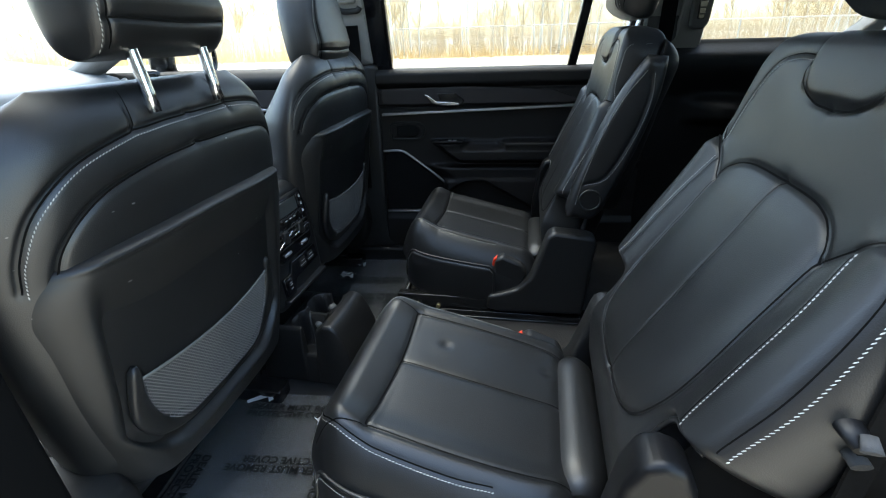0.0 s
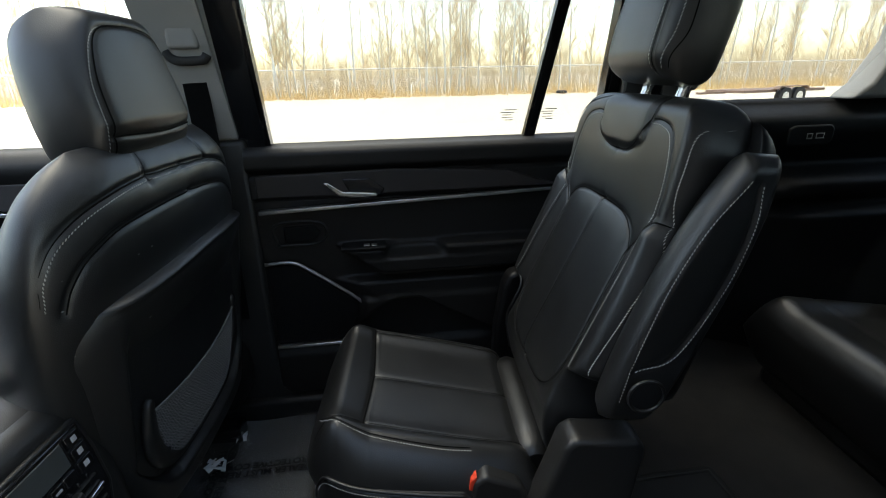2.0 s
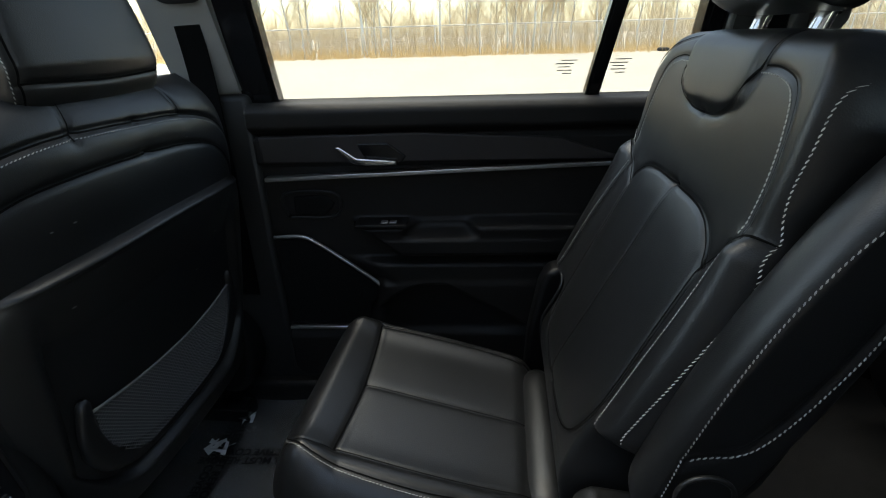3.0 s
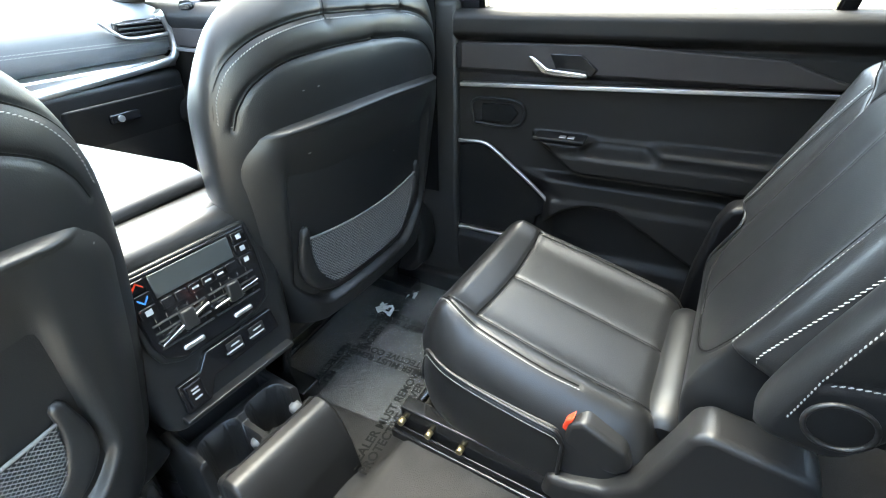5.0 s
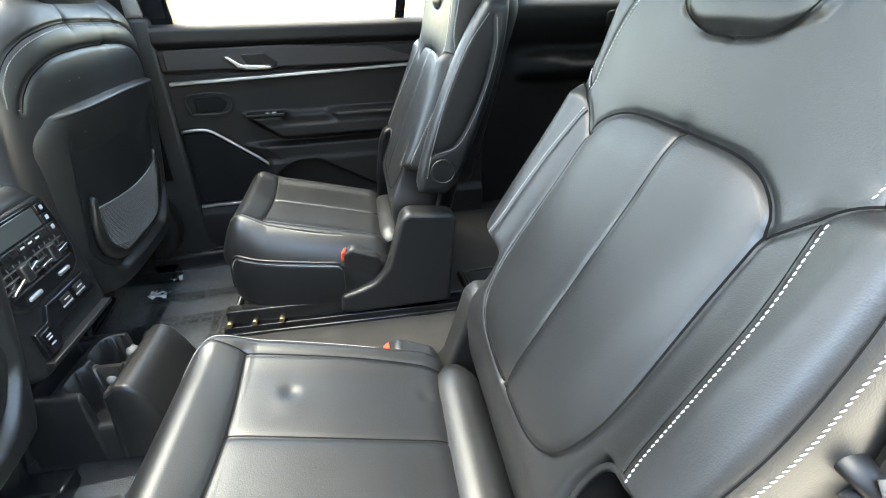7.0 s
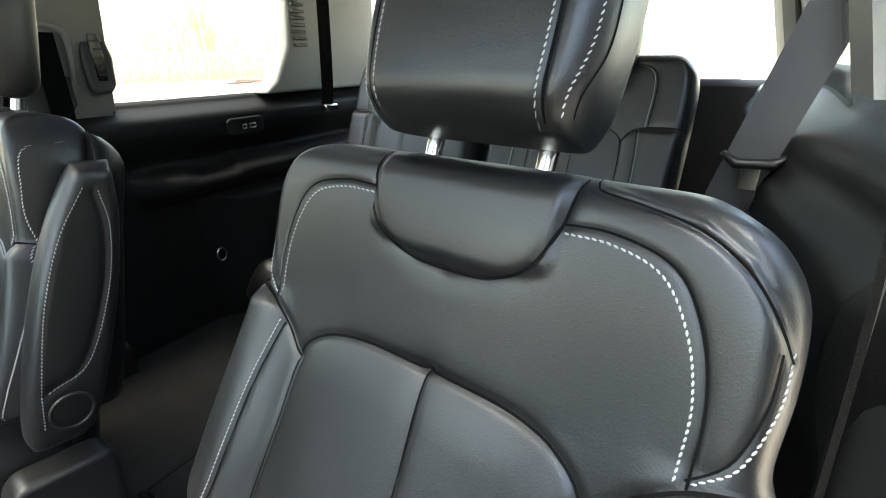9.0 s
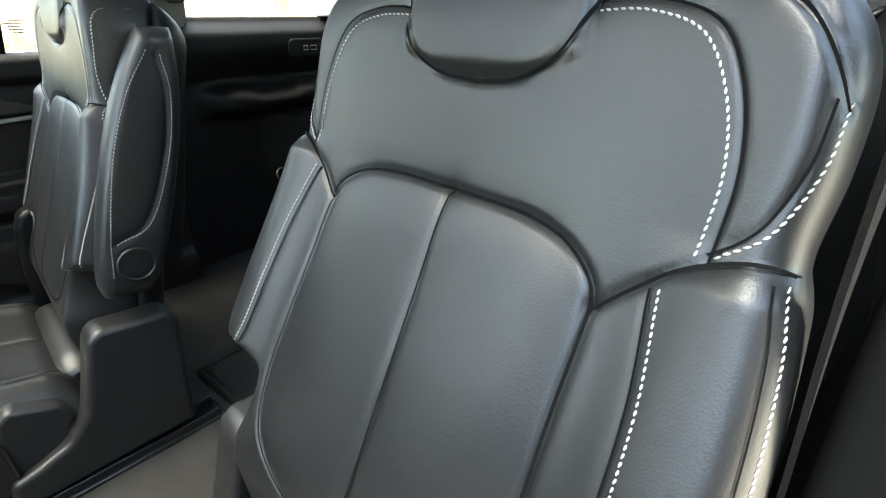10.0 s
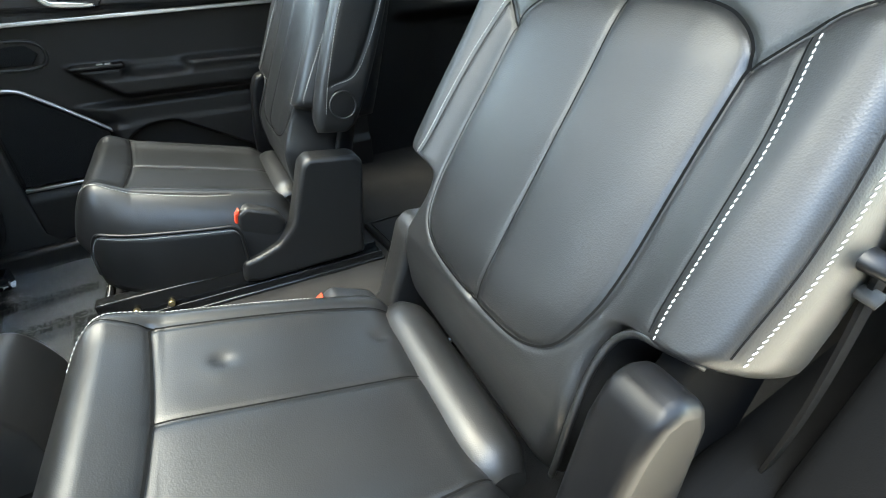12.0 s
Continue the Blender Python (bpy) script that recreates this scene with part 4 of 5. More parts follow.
arch = [(0.27, -0.06), (0.27, 0.10), (0.30, 0.22), (0.37, 0.37), (0.44, 0.50), (0.49, 0.64), (0.52, 0.78), (0.72, 0.78), (0.72, -0.06)]
# shade on this trim comes from its near-black colour
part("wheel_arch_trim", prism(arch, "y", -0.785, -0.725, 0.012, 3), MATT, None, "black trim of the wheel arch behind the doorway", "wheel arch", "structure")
# black lower trim, sized to cover the sunlit floor strip as well
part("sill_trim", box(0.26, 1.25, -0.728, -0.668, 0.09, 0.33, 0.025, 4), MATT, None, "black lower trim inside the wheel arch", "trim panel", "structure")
lq = thing("quarter_trim_left", "black moulded rear quarter trim behind the open doorway", "trim panel", kind="structure")


def left_quarter_depth(x, z):
    d = quarter_depth(x, z) * 0.4 + 0.03 * sm(x, 0.50, 0.75)
    d = d + 0.035 * np.exp(-((z - 0.76) / 0.09) ** 2) * sm(x, 0.6, 0.95) - 0.012 * np.exp(-((x - 0.86) / 0.012) ** 2) * sm(0.82 - z, 0, 0.05)
    d = d + 0.006 * np.sin(9 * x + 14 * z)
    return d - 0.05 * sm(z, 0.80, 0.87)


v, f = heightfield(0.50, 1.75, 0.0, 0.87, 140, 100, left_quarter_depth, 0.05)
part("quarter_panel", to_mesh("quarter_panel", v * (1, -1, 1) + (0, -0.735, 0), [q[::-1] for q in f]), SHEEN, lq)
for x0, x1, w in ((0.57, 0.56, 0.13), (1.55, 1.5, 0.42)):
    bm = leaning_bar(x0, 0.84, x1, ROOF_Z, w, 0.06, 0.76, 0.45)
    bmesh.ops.scale(bm, vec=(1, -1, 1), verts=bm.verts[:])
    bmesh.ops.reverse_faces(bm, faces=bm.faces[:])
    part("upper_trim", bm, GREYTRIM, lq)

# floor
def floor_z(x, y):
    tunnel = 0.05 * np.exp(-((y - 0.0) / 0.10) ** 4)
    raised = 0.095 * sm(x, -0.22, -0.15)
    foot = tunnel * (1 - sm(x, -0.22, -0.15))
    return raised + foot


X, Y = np.meshgrid(np.linspace(-1.9, 1.9, 260), np.linspace(-0.76, 0.76, 120))
Zf = floor_z(X, Y) + 0.002 * np.sin(X * 40) * np.sin(Y * 31)
n = 260
part("floor", to_mesh("floor", np.stack([X, Y, Zf], -1).reshape(-1, 3), [(j * n + i, j * n + i + 1, (j + 1) * n + i + 1, (j + 1) * n + i) for j in range(119) for i in range(259)]), CARPET, None, "dark grey carpeted car floor", "floor", "structure")
part("underbody", box(-1.9, 1.9, -0.78, 0.78, -0.14, -0.03, 0.02), METAL, None, "dark underbody below the carpet", "car floor", "structure")

# roof; its two tinted panes are unseen, added to light the cabin from above
bm = bmesh.new()
for x0, x1, y0, y1 in ((-0.75, 1.9, -0.64, -0.46), (-0.75, 1.9, 0.46, 0.64), (-0.75, -0.68, -0.46, 0.46), (0.10, 0.42, -0.46, 0.46), (1.15, 1.9, -0.46, 0.46)):
    c = bmesh.ops.create_cube(bm, size=1)["verts"]
    for q in c:
        q.co = Vector(((x0 + x1) / 2 + q.co.x * (x1 - x0), (y0 + y1) / 2 + q.co.y * (y1 - y0), ROOF_Z + 0.025 + q.co.z * 0.05))
part("ceiling", bm, HEADLINER, None, "light grey fabric headliner round the added roof openings", "ceiling", "structure")
TINT = glass_material("tinted roof glass", 0.67, 0.04)
REARTINT = glass_material("dark tinted roof glass", 0.2, 0.04)
for x0, x1 in ((-0.68, 0.10), (0.42, 1.15)):
    g = part("added_roof_pane", box(x0, x1, -0.46, 0.46, ROOF_Z + 0.03, ROOF_Z + 0.036, 0), TINT if x0 < 0 else REARTINT, None, "unseen roof pane added to let in top light", "roof window", "structure")
    g.visible_shadow = True
for s in (-1, 1):
    part("roof_rail", box(-1.0, 1.9, min(s * 0.58, s * 0.68), max(s * 0.58, s * 0.68), ROOF_Z - 0.03, ROOF_Z + 0.03, 0.02, 3), HEADLINER, None, "light grey trimmed roof rail", "roof rail", "structure")
me = pane(0.78, 1.36, 0.78, ROOF_Z, 0.75)
me.transform(Matrix.Diagonal((1, -1, 1, 1)))
me.flip_normals()
part("pane", me, DARKGLASS, lq, "tinted rear quarter glass")
me = to_mesh("pane", [(1.90, -0.62, 0.80), (1.90, 0.62, 0.80), (1.78, 0.58, ROOF_Z), (1.78, -0.58, ROOF_Z), (1.906, -0.62, 0.80), (1.906, 0.62, 0.80), (1.786, 0.58, ROOF_Z), (1.786, -0.58, ROOF_Z)], [(0, 1, 2, 3), (7, 6, 5, 4), (1, 0, 4, 5), (2, 1, 5, 6), (3, 2, 6, 7), (0, 3, 7, 4)], False)
part("tailgate_glass", me, DARKGLASS, None, "tinted tailgate window", "car window", "structure")
part("tailgate", box(1.86, 1.92, -0.7, 0.7, 0.0, 0.82, 0.02), SOFT, None, "black tailgate inner panel", "tailgate", "structure")

# ---- third row ----
def third_row_seat(y, w, label):
    seat = thing("bench_seat", label, "car seat", pose(0.83, y, 0, 0, 0, -4.7), "third-row seats")
    lean = tilted(0.46, 0.33, 20)
    wide = table([0, 0.1, 0.4, 0.52, 0.56, 0.59], [w - 0.02, w, w, w - 0.005, w - 0.02, w - 0.05])
    arch = [(0.0, 0.405), (0.05, 0.405), (0.09, 0.395), (0.115, 0.365), (0.12, 0.25), (0.115, 0.05)]
    wing = [(0.115, 0.37), (0.135, 0.395), (0.17, 0.408), (w, 0.41)]
    yoke = [(0.085, 0.55), (0.13, 0.553), (0.163, 0.535), (0.172, 0.49), (0.17, 0.41)]
    thread = [(0.15, 0.40), (0.157, 0.3), (0.16, 0.1)]
    edge = [(w - 0.018, 0.54), (w - 0.012, 0.4), (w - 0.012, 0.1)]
    bp_ = Pad(wide, 0.59, lambda u, v: 0.06 + 0.012 * np.clip((np.abs(u) - 0.12) / 0.05, 0, 1) * sm(0.41 - v, 0, 0.02), lambda u, v: 0.06 + 0 * u, lean, side_r=0.03, end_r=0.035,
              seams=[(l, 0.003, 0.006) for k in (arch, wing, yoke) for l in both(k)] + [(l, 0.002, 0.0025) for k in (thread, edge) for l in both(k)] + [([(0, 0.405), (0, 0.05)], 0.0025, 0.004)], nu=90, nv=110)
    b = part("backrest", bp_.mesh("backrest"), LEATHER, seat)
    part("seam", creases(bp_), CREASESHADE, b, kind="stuff")
    part("stitching", stitches(bp_, [l for k in ([(u - 0.006, v) for u, v in yoke], [(u + 0.005, v) for u, v in thread], edge) for l in both(k)]), THREAD, b, "pale thread stitching", kind="stuff")
    cp2 = Pad(lambda v: w + 0 * v, 0.50, lambda u, v: 0.10 + 0.012 * np.clip((np.abs(u) - 0.14) / 0.05, 0, 1), lambda u, v: 0.10 + 0 * u, flat_bed(0.55, 0.17, 8), side_r=0.05, end_r=0.07,
              seams=[([(-w, 0.36), (w, 0.36)], 0.003, 0.005)], nu=50, nv=50)
    part("cushion", cp2.mesh("cushion"), LEATHER, seat)
    part("base", box(0.10, 0.6, -w + 0.03, w - 0.03, 0.09, 0.2, 0.02), PLASTIC, seat)
    hp = Pad(table([0, 0.06, 0.14, 0.18], [0.10, 0.12, 0.115, 0.09]), 0.18, lambda u, v: 0.05 - 0.4 * u * u, lambda u, v: 0.05 + 0 * u, lambda u, f, v: lean(u, f + 0.09, v + 0.50), side_r=0.04, end_r=0.04, nu=40, nv=40)
    part("headrest", hp.mesh("headrest"), LEATHER, seat)
    return seat


third_row_seat(0.29, 0.25, "black leather third-row seat beside the quarter panel")
third_row_seat(-0.24, 0.255, "black leather third-row seat with pale stitching")

# ---- centre console ----
con = thing("centre_console", "black centre console with rear climate panel and padded lid", "console")
body = [(-1.35, 0.03), (-1.35, 0.42), (-0.95, 0.49), (-0.56, 0.50), (-0.50, 0.47), (-0.46, 0.30), (-0.475, 0.22), (-0.49, 0.12), (-0.49, 0.03)]
part("body", prism(body, "y", -0.09, 0.15, 0.022, 4), PLASTIC, con)
part("armrest_lid", prism([(-0.95, 0.495), (-0.95, 0.515), (-0.9, 0.534), (-0.56, 0.536), (-0.515, 0.524), (-0.508, 0.503)], "y", -0.085, 0.158, 0.012, 4), LEATHER, con, "padded black leather armrest lid")
REAR = pose(-0.412, 0.018, 0.38, 0, -8, -6.5) @ Matrix.Diagonal((1, 1.1, 1, 1))
hood = [(-0.115, 0.04), (-0.113, 0.085), (-0.098, 0.116), (-0.07, 0.126), (0.085, 0.126), (0.112, 0.116), (0.127, 0.085), (0.13, 0.04), (0.128, -0.04), (0.118, -0.13), (0.114, -0.165), (-0.10, -0.165), (-0.104, -0.13), (-0.114, -0.04)]
part("rear_housing", prism(hood, "x", -0.13, 0.0, 0.026, 5), PLASTIC, con, m=REAR)
part("housing_pad", prism([(-0.125, 0.10), (-0.125, 0.137), (-0.075, 0.138), (-0.045, 0.134), (-0.022, 0.124), (-0.006, 0.108), (0.003, 0.094), (-0.03, 0.09)], "y", -0.113, 0.127, 0.010, 4), PLASTIC, con, "soft black pad above the panel", m=REAR)
face_line = [(-0.080, 0.088), (0.080, 0.088), (0.084, 0.04), (0.083, -0.012), (0.074, -0.038), (0.052, -0.051), (-0.052, -0.051), (-0.072, -0.038), (-0.079, -0.012), (-0.081, 0.04)]
FACE = pose(-0.408, 0.022, 0.386, 0, -8, -6.5) @ Matrix.Diagonal((1, 1.14, 1, 1))
part("panel_bezel", prism([(a * 1.07, 0.018 + (b - 0.018) * 1.07) for a, b in face_line], "x", -0.012, 0.0015, 0.003), PLASTIC, con, m=FACE)
face = part("climate_panel", prism(face_line, "x", -0.012, 0.004, 0.003), GLOSS, con, "gloss black rear climate control panel", m=FACE)


def on_face(name, y0, y1, z0, z1, mat, out=0.003, bevel=0.0012, label=""):
    return part(name, box(0.003, 0.004 + out, y0, y1, z0, z1, bevel), mat, face, label)


SCREEN = material("dark display glass", (0.05, 0.055, 0.055), 0.12, patch=0.1)
on_face("display", -0.052, 0.052, 0.048, 0.082, SCREEN, 0.0015, label="unlit dark display")
for i in range(6):
    on_face("button", -0.051 + i * 0.0173, -0.0355 + i * 0.0173, 0.030, 0.044, GLOSS, 0.003)
for i in (2, 3, 4):
    on_face("button_mark", -0.0475 + i * 0.0173, -0.039 + i * 0.0173, 0.0355, 0.0385, WHITE, 0.0035, 0.0003)
for i, (z, mat) in enumerate(((0.075, RED), (0.056, BLUE), (0.037, WHITE))):
    on_face("side_button", -0.076, -0.056, z - 0.008, z + 0.008, GLOSS, 0.003)
    if i < 2:
        d = 1 if i == 0 else -1
        arrow = [(-0.072, z - 0.004 * d), (-0.066, z + 0.004 * d), (-0.060, z - 0.004 * d), (-0.060, z - 0.001 * d), (-0.066, z + 0.007 * d), (-0.072, z - 0.001 * d)]
        part("arrow", prism(arrow, "x", 0.007, 0.0078, 0), mat, face, "red arrow" if i == 0 else "blue arrow")
    else:
        on_face("seat_mark", -0.070, -0.062, z - 0.004, z + 0.004, WHITE, 0.0035, 0.0003)
for z in (0.075, 0.056, 0.037):
    on_face("side_button", 0.056, 0.076, z - 0.008, z + 0.008, GLOSS, 0.003)
    on_face("seat_mark", 0.0625, 0.0695, z - 0.0038, z + 0.0038, WHITE, 0.0035, 0.0003)
# two air outlets
for side in (-1, 1):
    c = side * 0.036
    for k in range(4):
        on_face("louvre", c - 0.034, c + 0.034, -0.022 + k * 0.012, -0.0195 + k * 0.012, PLASTIC, 0.003)
    for k in range(5):
        on_face("vane", c - 0.028 + k * 0.013, c - 0.0255 + k * 0.013, -0.026, 0.024, GLOSS, 0.0015)
    on_face("vane_grip", c - 0.012 + 0.008 * (side < 0), c + 0.006 + 0.008 * (side < 0), -0.012, 0.018, PLASTIC, 0.011, 0.003, "grey vane grip")
    strip = [(c - 0.034, -0.012 + 0.004 * side), (c - 0.034, -0.008 + 0.004 * side), (c - 0.006, -0.002), (c + 0.034, 0.006 - 0.004 * side), (c + 0.034, 0.002 - 0.004 * side), (c - 0.004, -0.007)]
    part("outlet_strip", prism(strip, "x", 0.005, 0.012, 0.0015), CHROME, face, "chrome outlet strip")
    on_face("outlet_wheel", c - 0.014, c + 0.014, -0.041, -0.033, SILVER, 0.005, 0.003, "satin silver outlet wheel")
lower = part("port_plate", prism([(-0.078, -0.135), (-0.076, -0.085), (-0.045, -0.085), (-0.03, -0.062), (0.074, -0.062), (0.078, -0.10), (-0.03, -0.105), (-0.045, -0.135)], "x", -0.006, 0.0045, 0.002), GLOSS, con, "gloss black charging port plate", m=FACE)
for y in (0.008, 0.044):
    sock = part("usb_port", box(0.003, 0.0065, y - 0.012, y + 0.012, -0.092, -0.070, 0.0015), SOFT, lower, "black charging port")
    part("port_mark", box(0.006, 0.0072, y - 0.015, y + 0.010, -0.0865, -0.084, 0.0004), WHITE, sock)
    part("port_mark", box(0.006, 0.0072, y - 0.006, y + 0.007, -0.078, -0.0755, 0.0004), WHITE, sock)
sock = part("power_socket", box(0.003, 0.007, -0.072, -0.048, -0.130, -0.090, 0.003, 3), GLOSS, lower, "black power socket cover")
for z in (-0.100, -0.106, -0.116):
    part("port_mark", box(0.0065, 0.0078, -0.065, -0.055, z - 0.0014, z + 0.0014, 0.0004), WHITE, sock)
part("lower_ledge", prism([(-0.01, -0.150), (0.010, -0.147), (0.012, -0.139), (-0.01, -0.136)], "y", -0.085, 0.088, 0.002), PLASTIC, con, m=FACE)

# ---- floor bin with cup holders ----
bn = thing("cup_holder_bin", "dark grey moulded plastic floor bin with two cup holders", "cup holder", pose(-0.352, -0.008, 0.0, 0, 0, -7))


def bin_z(x, y):
    z = 0.186 + 0 * x
    slot = sm(0.016 - np.abs(x + 0.078), 0, 0.004) * sm(0.074 - np.abs(y), 0, 0.004)
    z = z - 0.05 * slot - 0.004 * sm(0.024 - np.abs(x + 0.078), 0, 0.003) * sm(0.08 - np.abs(y), 0, 0.003)
    # rounded wells, open to the sides through a notch
    for c in (-1, 1):
        r = (np.abs(x + 0.004) / 0.041) ** 3.5 + (np.abs(y - c * 0.042) / 0.036) ** 3.5
        well = sm(1.10 - r, 0, 0.16)
        notch = sm(0.020 - np.abs(x - 0.012), 0, 0.007) * sm(c * y, 0.05, 0.06)
        z = np.minimum(z, 0.186 - 0.105 * well)
        z = np.minimum(z, 0.186 - 0.075 * notch)
    z = z + 0.012 * sm(x, 0.036, 0.052) - 0.075 * np.clip((x - 0.062) / 0.05, 0, 1) ** 2.2
    z = z - 0.012 * sm(0.012 - np.abs(y), 0, 0.008) * sm(0.036 - np.abs(x + 0.002), 0, 0.01)
    return z


n, mrow = 170, 140
X, Y = np.meshgrid(np.linspace(-0.115, 0.112, n), np.linspace(-0.092, 0.092, mrow))
Zb = bin_z(X, Y)
edge = np.minimum(np.minimum(X + 0.115, 0.112 - X), np.minimum(Y + 0.092, 0.092 - Y))
Zb = Zb - 0.008 * np.clip(1 - edge / 0.008, 0, 1) ** 2
verts = np.stack([X, Y, Zb], -1).reshape(-1, 3)
faces = [(j * n + i, j * n + i + 1, (j + 1) * n + i + 1, (j + 1) * n + i) for j in range(mrow - 1) for i in range(n - 1)]
ring = [i for i in range(n)] + [j * n + n - 1 for j in range(1, mrow)] + [(mrow - 1) * n + i for i in range(n - 2, -1, -1)] + [j * n for j in range(mrow - 2, 0, -1)]
k0 = len(verts)
verts = np.vstack([verts, [verts[i] * (1.05, 1.07, 0) + (0, 0, 0.035) for i in ring]])
for a in range(len(ring)):
    b = (a + 1) % len(ring)
    faces.append((ring[b], ring[a], k0 + a, k0 + b))
part("body", to_mesh("body", verts, faces), PLASTIC, bn)
KNOB = material("grey rubber", (0.16, 0.16, 0.155), 0.4, patch=0.1)
for c in (-0.003, 0.077):
    part("cup_grip", rod([(-0.004, c + 0.008, 0.143), (-0.004, c + 0.002, 0.143), (-0.004, c - 0.005, 0.143), (-0.004, c - 0.009, 0.143), (-0.004, c - 0.0105, 0.143)], [0.012, 0.012, 0.010, 0.006, 0.001], 14), KNOB, bn, "rounded grey rubber cup grip")

# ---- dashboard ----
dash = thing("dashboard", "grey-black stitched dashboard with silver trim and glovebox", "dashboard")
DASHGREY = material("soft grey dashboard skin", (0.15, 0.157, 0.163), 0.5, grain=0.3, grain_scale=900, kind="voronoi")
part("top_pad", prism([(-1.75, 0.60), (-1.75, 0.79), (-1.38, 0.745), (-1.27, 0.715), (-1.25, 0.68), (-1.255, 0.62), (-1.30, 0.585), (-1.4, 0.58)], "y", -0.72, 0.72, 0.02, 4), DASHGREY, dash, "soft stitched dashboard pad")
flat = Flat(lambda u, f, v: np.stack([-1.252 + f + 0 * u, u, v], -1))
part("stitching", stitches(flat, [[(-0.7, 0.655), (0, 0.652), (0.7, 0.64)], [(-0.7, 0.648), (0, 0.645), (0.7, 0.633)]], long=0.008), THREAD, dash, "pale thread stitching", kind="stuff")
strip = curve_points([(0.10, 0.46), (0.17, 0.52), (0.27, 0.548), (0.45, 0.562), (0.66, 0.578), (0.70, 0.6), (0.705, 0.66), (0.68, 0.71)], 0.02)
part("silver_trim", rod([Vector((-1.242, a, b)) for a, b in strip], 0.012, 10), SILVER, dash, "satin silver dashboard trim")
part("trim_shelf", prism([(-1.4, 0.555), (-1.25, 0.56), (-1.25, 0.585), (-1.4, 0.60)], "y", 0.18, 0.70, 0.006), SILVER, dash)
part("knee_panel", prism([(-1.6, 0.2), (-1.6, 0.6), (-1.27, 0.565), (-1.235, 0.545), (-1.24, 0.52), (-1.3, 0.2)], "y", -0.70, 0.70, 0.015, 3), PLASTIC, dash)
gb = part("glovebox", prism([(-1.33, 0.345), (-1.245, 0.505), (-1.225, 0.51), (-1.28, 0.345)], "y", 0.33, 0.69, 0.01, 3), SOFT, dash, "black glovebox door")
part("glovebox_handle", box(-1.245, -1.232, 0.44, 0.53, 0.447, 0.475, 0.006, 3), GLOSS, gb)
part("lock_cylinder", rod([(-1.235, 0.468, 0.46), (-1.226, 0.468, 0.46)], 0.009, 14), SILVER, gb)
vent = part("air_vent", box(-1.252, -1.238, 0.54, 0.69, 0.655, 0.695, 0.008, 3), GLOSS, dash)
for z in (0.664, 0.675, 0.686):
    part("louvre", box(-1.24, -1.232, 0.55, 0.68, z - 0.002, z + 0.002, 0.001), PLASTIC, vent)
part("vent_rim", rod([Vector((-1.236, a, b)) for a, b in curve_points([(0.5, 0.70), (0.54, 0.665), (0.58, 0.65), (0.69, 0.652)], 0.01)], 0.005, 8), SILVER, dash)
vent = part("air_vent", box(-1.252, -1.238, -0.30, -0.16, 0.655, 0.695, 0.008, 3), GLOSS, dash)
stack = part("control_stack", prism([(-1.30, 0.40), (-1.28, 0.66), (-1.24, 0.66), (-1.13, 0.42)], "y", -0.13, 0.17, 0.012, 3), GLOSS, dash, "gloss black control stack")
LIT = material("violet dashboard screen", (0.05, 0.03, 0.09), 0.15)
part("screen", prism([(-1.262, 0.56), (-1.252, 0.66), (-1.244, 0.66), (-1.200, 0.56)], "y", -0.10, 0.14, 0.003), LIT, stack)
for y in (0.0, 0.1):
    part("dial", rod([(-1.20, y, 0.50), (-1.178, y, 0.505)], 0.018, 18), GLOSS, stack, "black control dial")

# ---- front passenger door ----
fd = thing("front_door", "dark front door panel with silver strip below its window", "car door", kind="structure")


def front_door_depth(x, z):
    d = 0.012 + 0.03 * sm(z, 0.655, 0.68) * (1 - 0.8 * sm(z, 0.70, 0.73))
    d = d + 0.012 * sm(z, 0.60, 0.61) * (1 - sm(z, 0.66, 0.67))
    d = d + 0.06 * np.exp(-((z - 0.43) / 0.05) ** 4) * sm(-0.55 - x, -0.2, 0.1)
    return d


v, f = heightfield(-1.55, -0.45, 0.06, 0.73, 60, 60, front_door_depth, 0.05)
part("inner_panel", to_mesh("inner_panel", v + (0, 0.735, 0), f), SOFT, fd)
part("trim_strip", prism([(-1.5, 0.612), (-1.5, 0.621), (-0.46, 0.588), (-0.46, 0.579)], "y", 0.698, 0.72, 0.002), SILVER, fd, "satin silver trim strip")
part("fabric_insert", prism([(-1.5, 0.625), (-1.5, 0.668), (-0.46, 0.66), (-0.46, 0.592)], "y", 0.703, 0.715, 0.003), WOODCLOTH, fd)
part("door_handle", prism([(-1.05, 0.658), (-1.04, 0.66), (-1.0, 0.637), (-0.925, 0.632), (-0.922, 0.622), (-0.98, 0.622), (-1.01, 0.627)], "y", 0.686, 0.70, 0.003), CHROME, fd, "chrome inner door handle")
g = part("pane", pane(-1.40, -0.44, 0.715, ROOF_Z), GLASS, fd, "clear front door glass")
g.visible_shadow = False
for s in (1, -1):
    ap = rod([(-1.50, s * 0.70, 0.68), (-1.20, s * 0.675, 0.84), (-0.95, s * 0.645, 0.975), (-0.72, s * 0.615, 1.09), (-0.45, s * 0.60, 1.16)], 0.055, 12, flat=0.7)
    part("pillar_a", ap, GREYTRIM, None, "light grey windscreen pillar trim", "pillar trim", "structure")
mirror = thing("door_mirror", "black door mirror outside the front window", "mirror")
bm = box(-1.21, -1.105, 0.76, 1.09, 0.69, 0.845, 0.05, 4)
part("housing", bm, GLOSS, mirror)
MIRRORGLASS = material("mirror glass", (0.85, 0.85, 0.85), 0.02, metal=1.0, patch=0.02, rough_var=0.01)
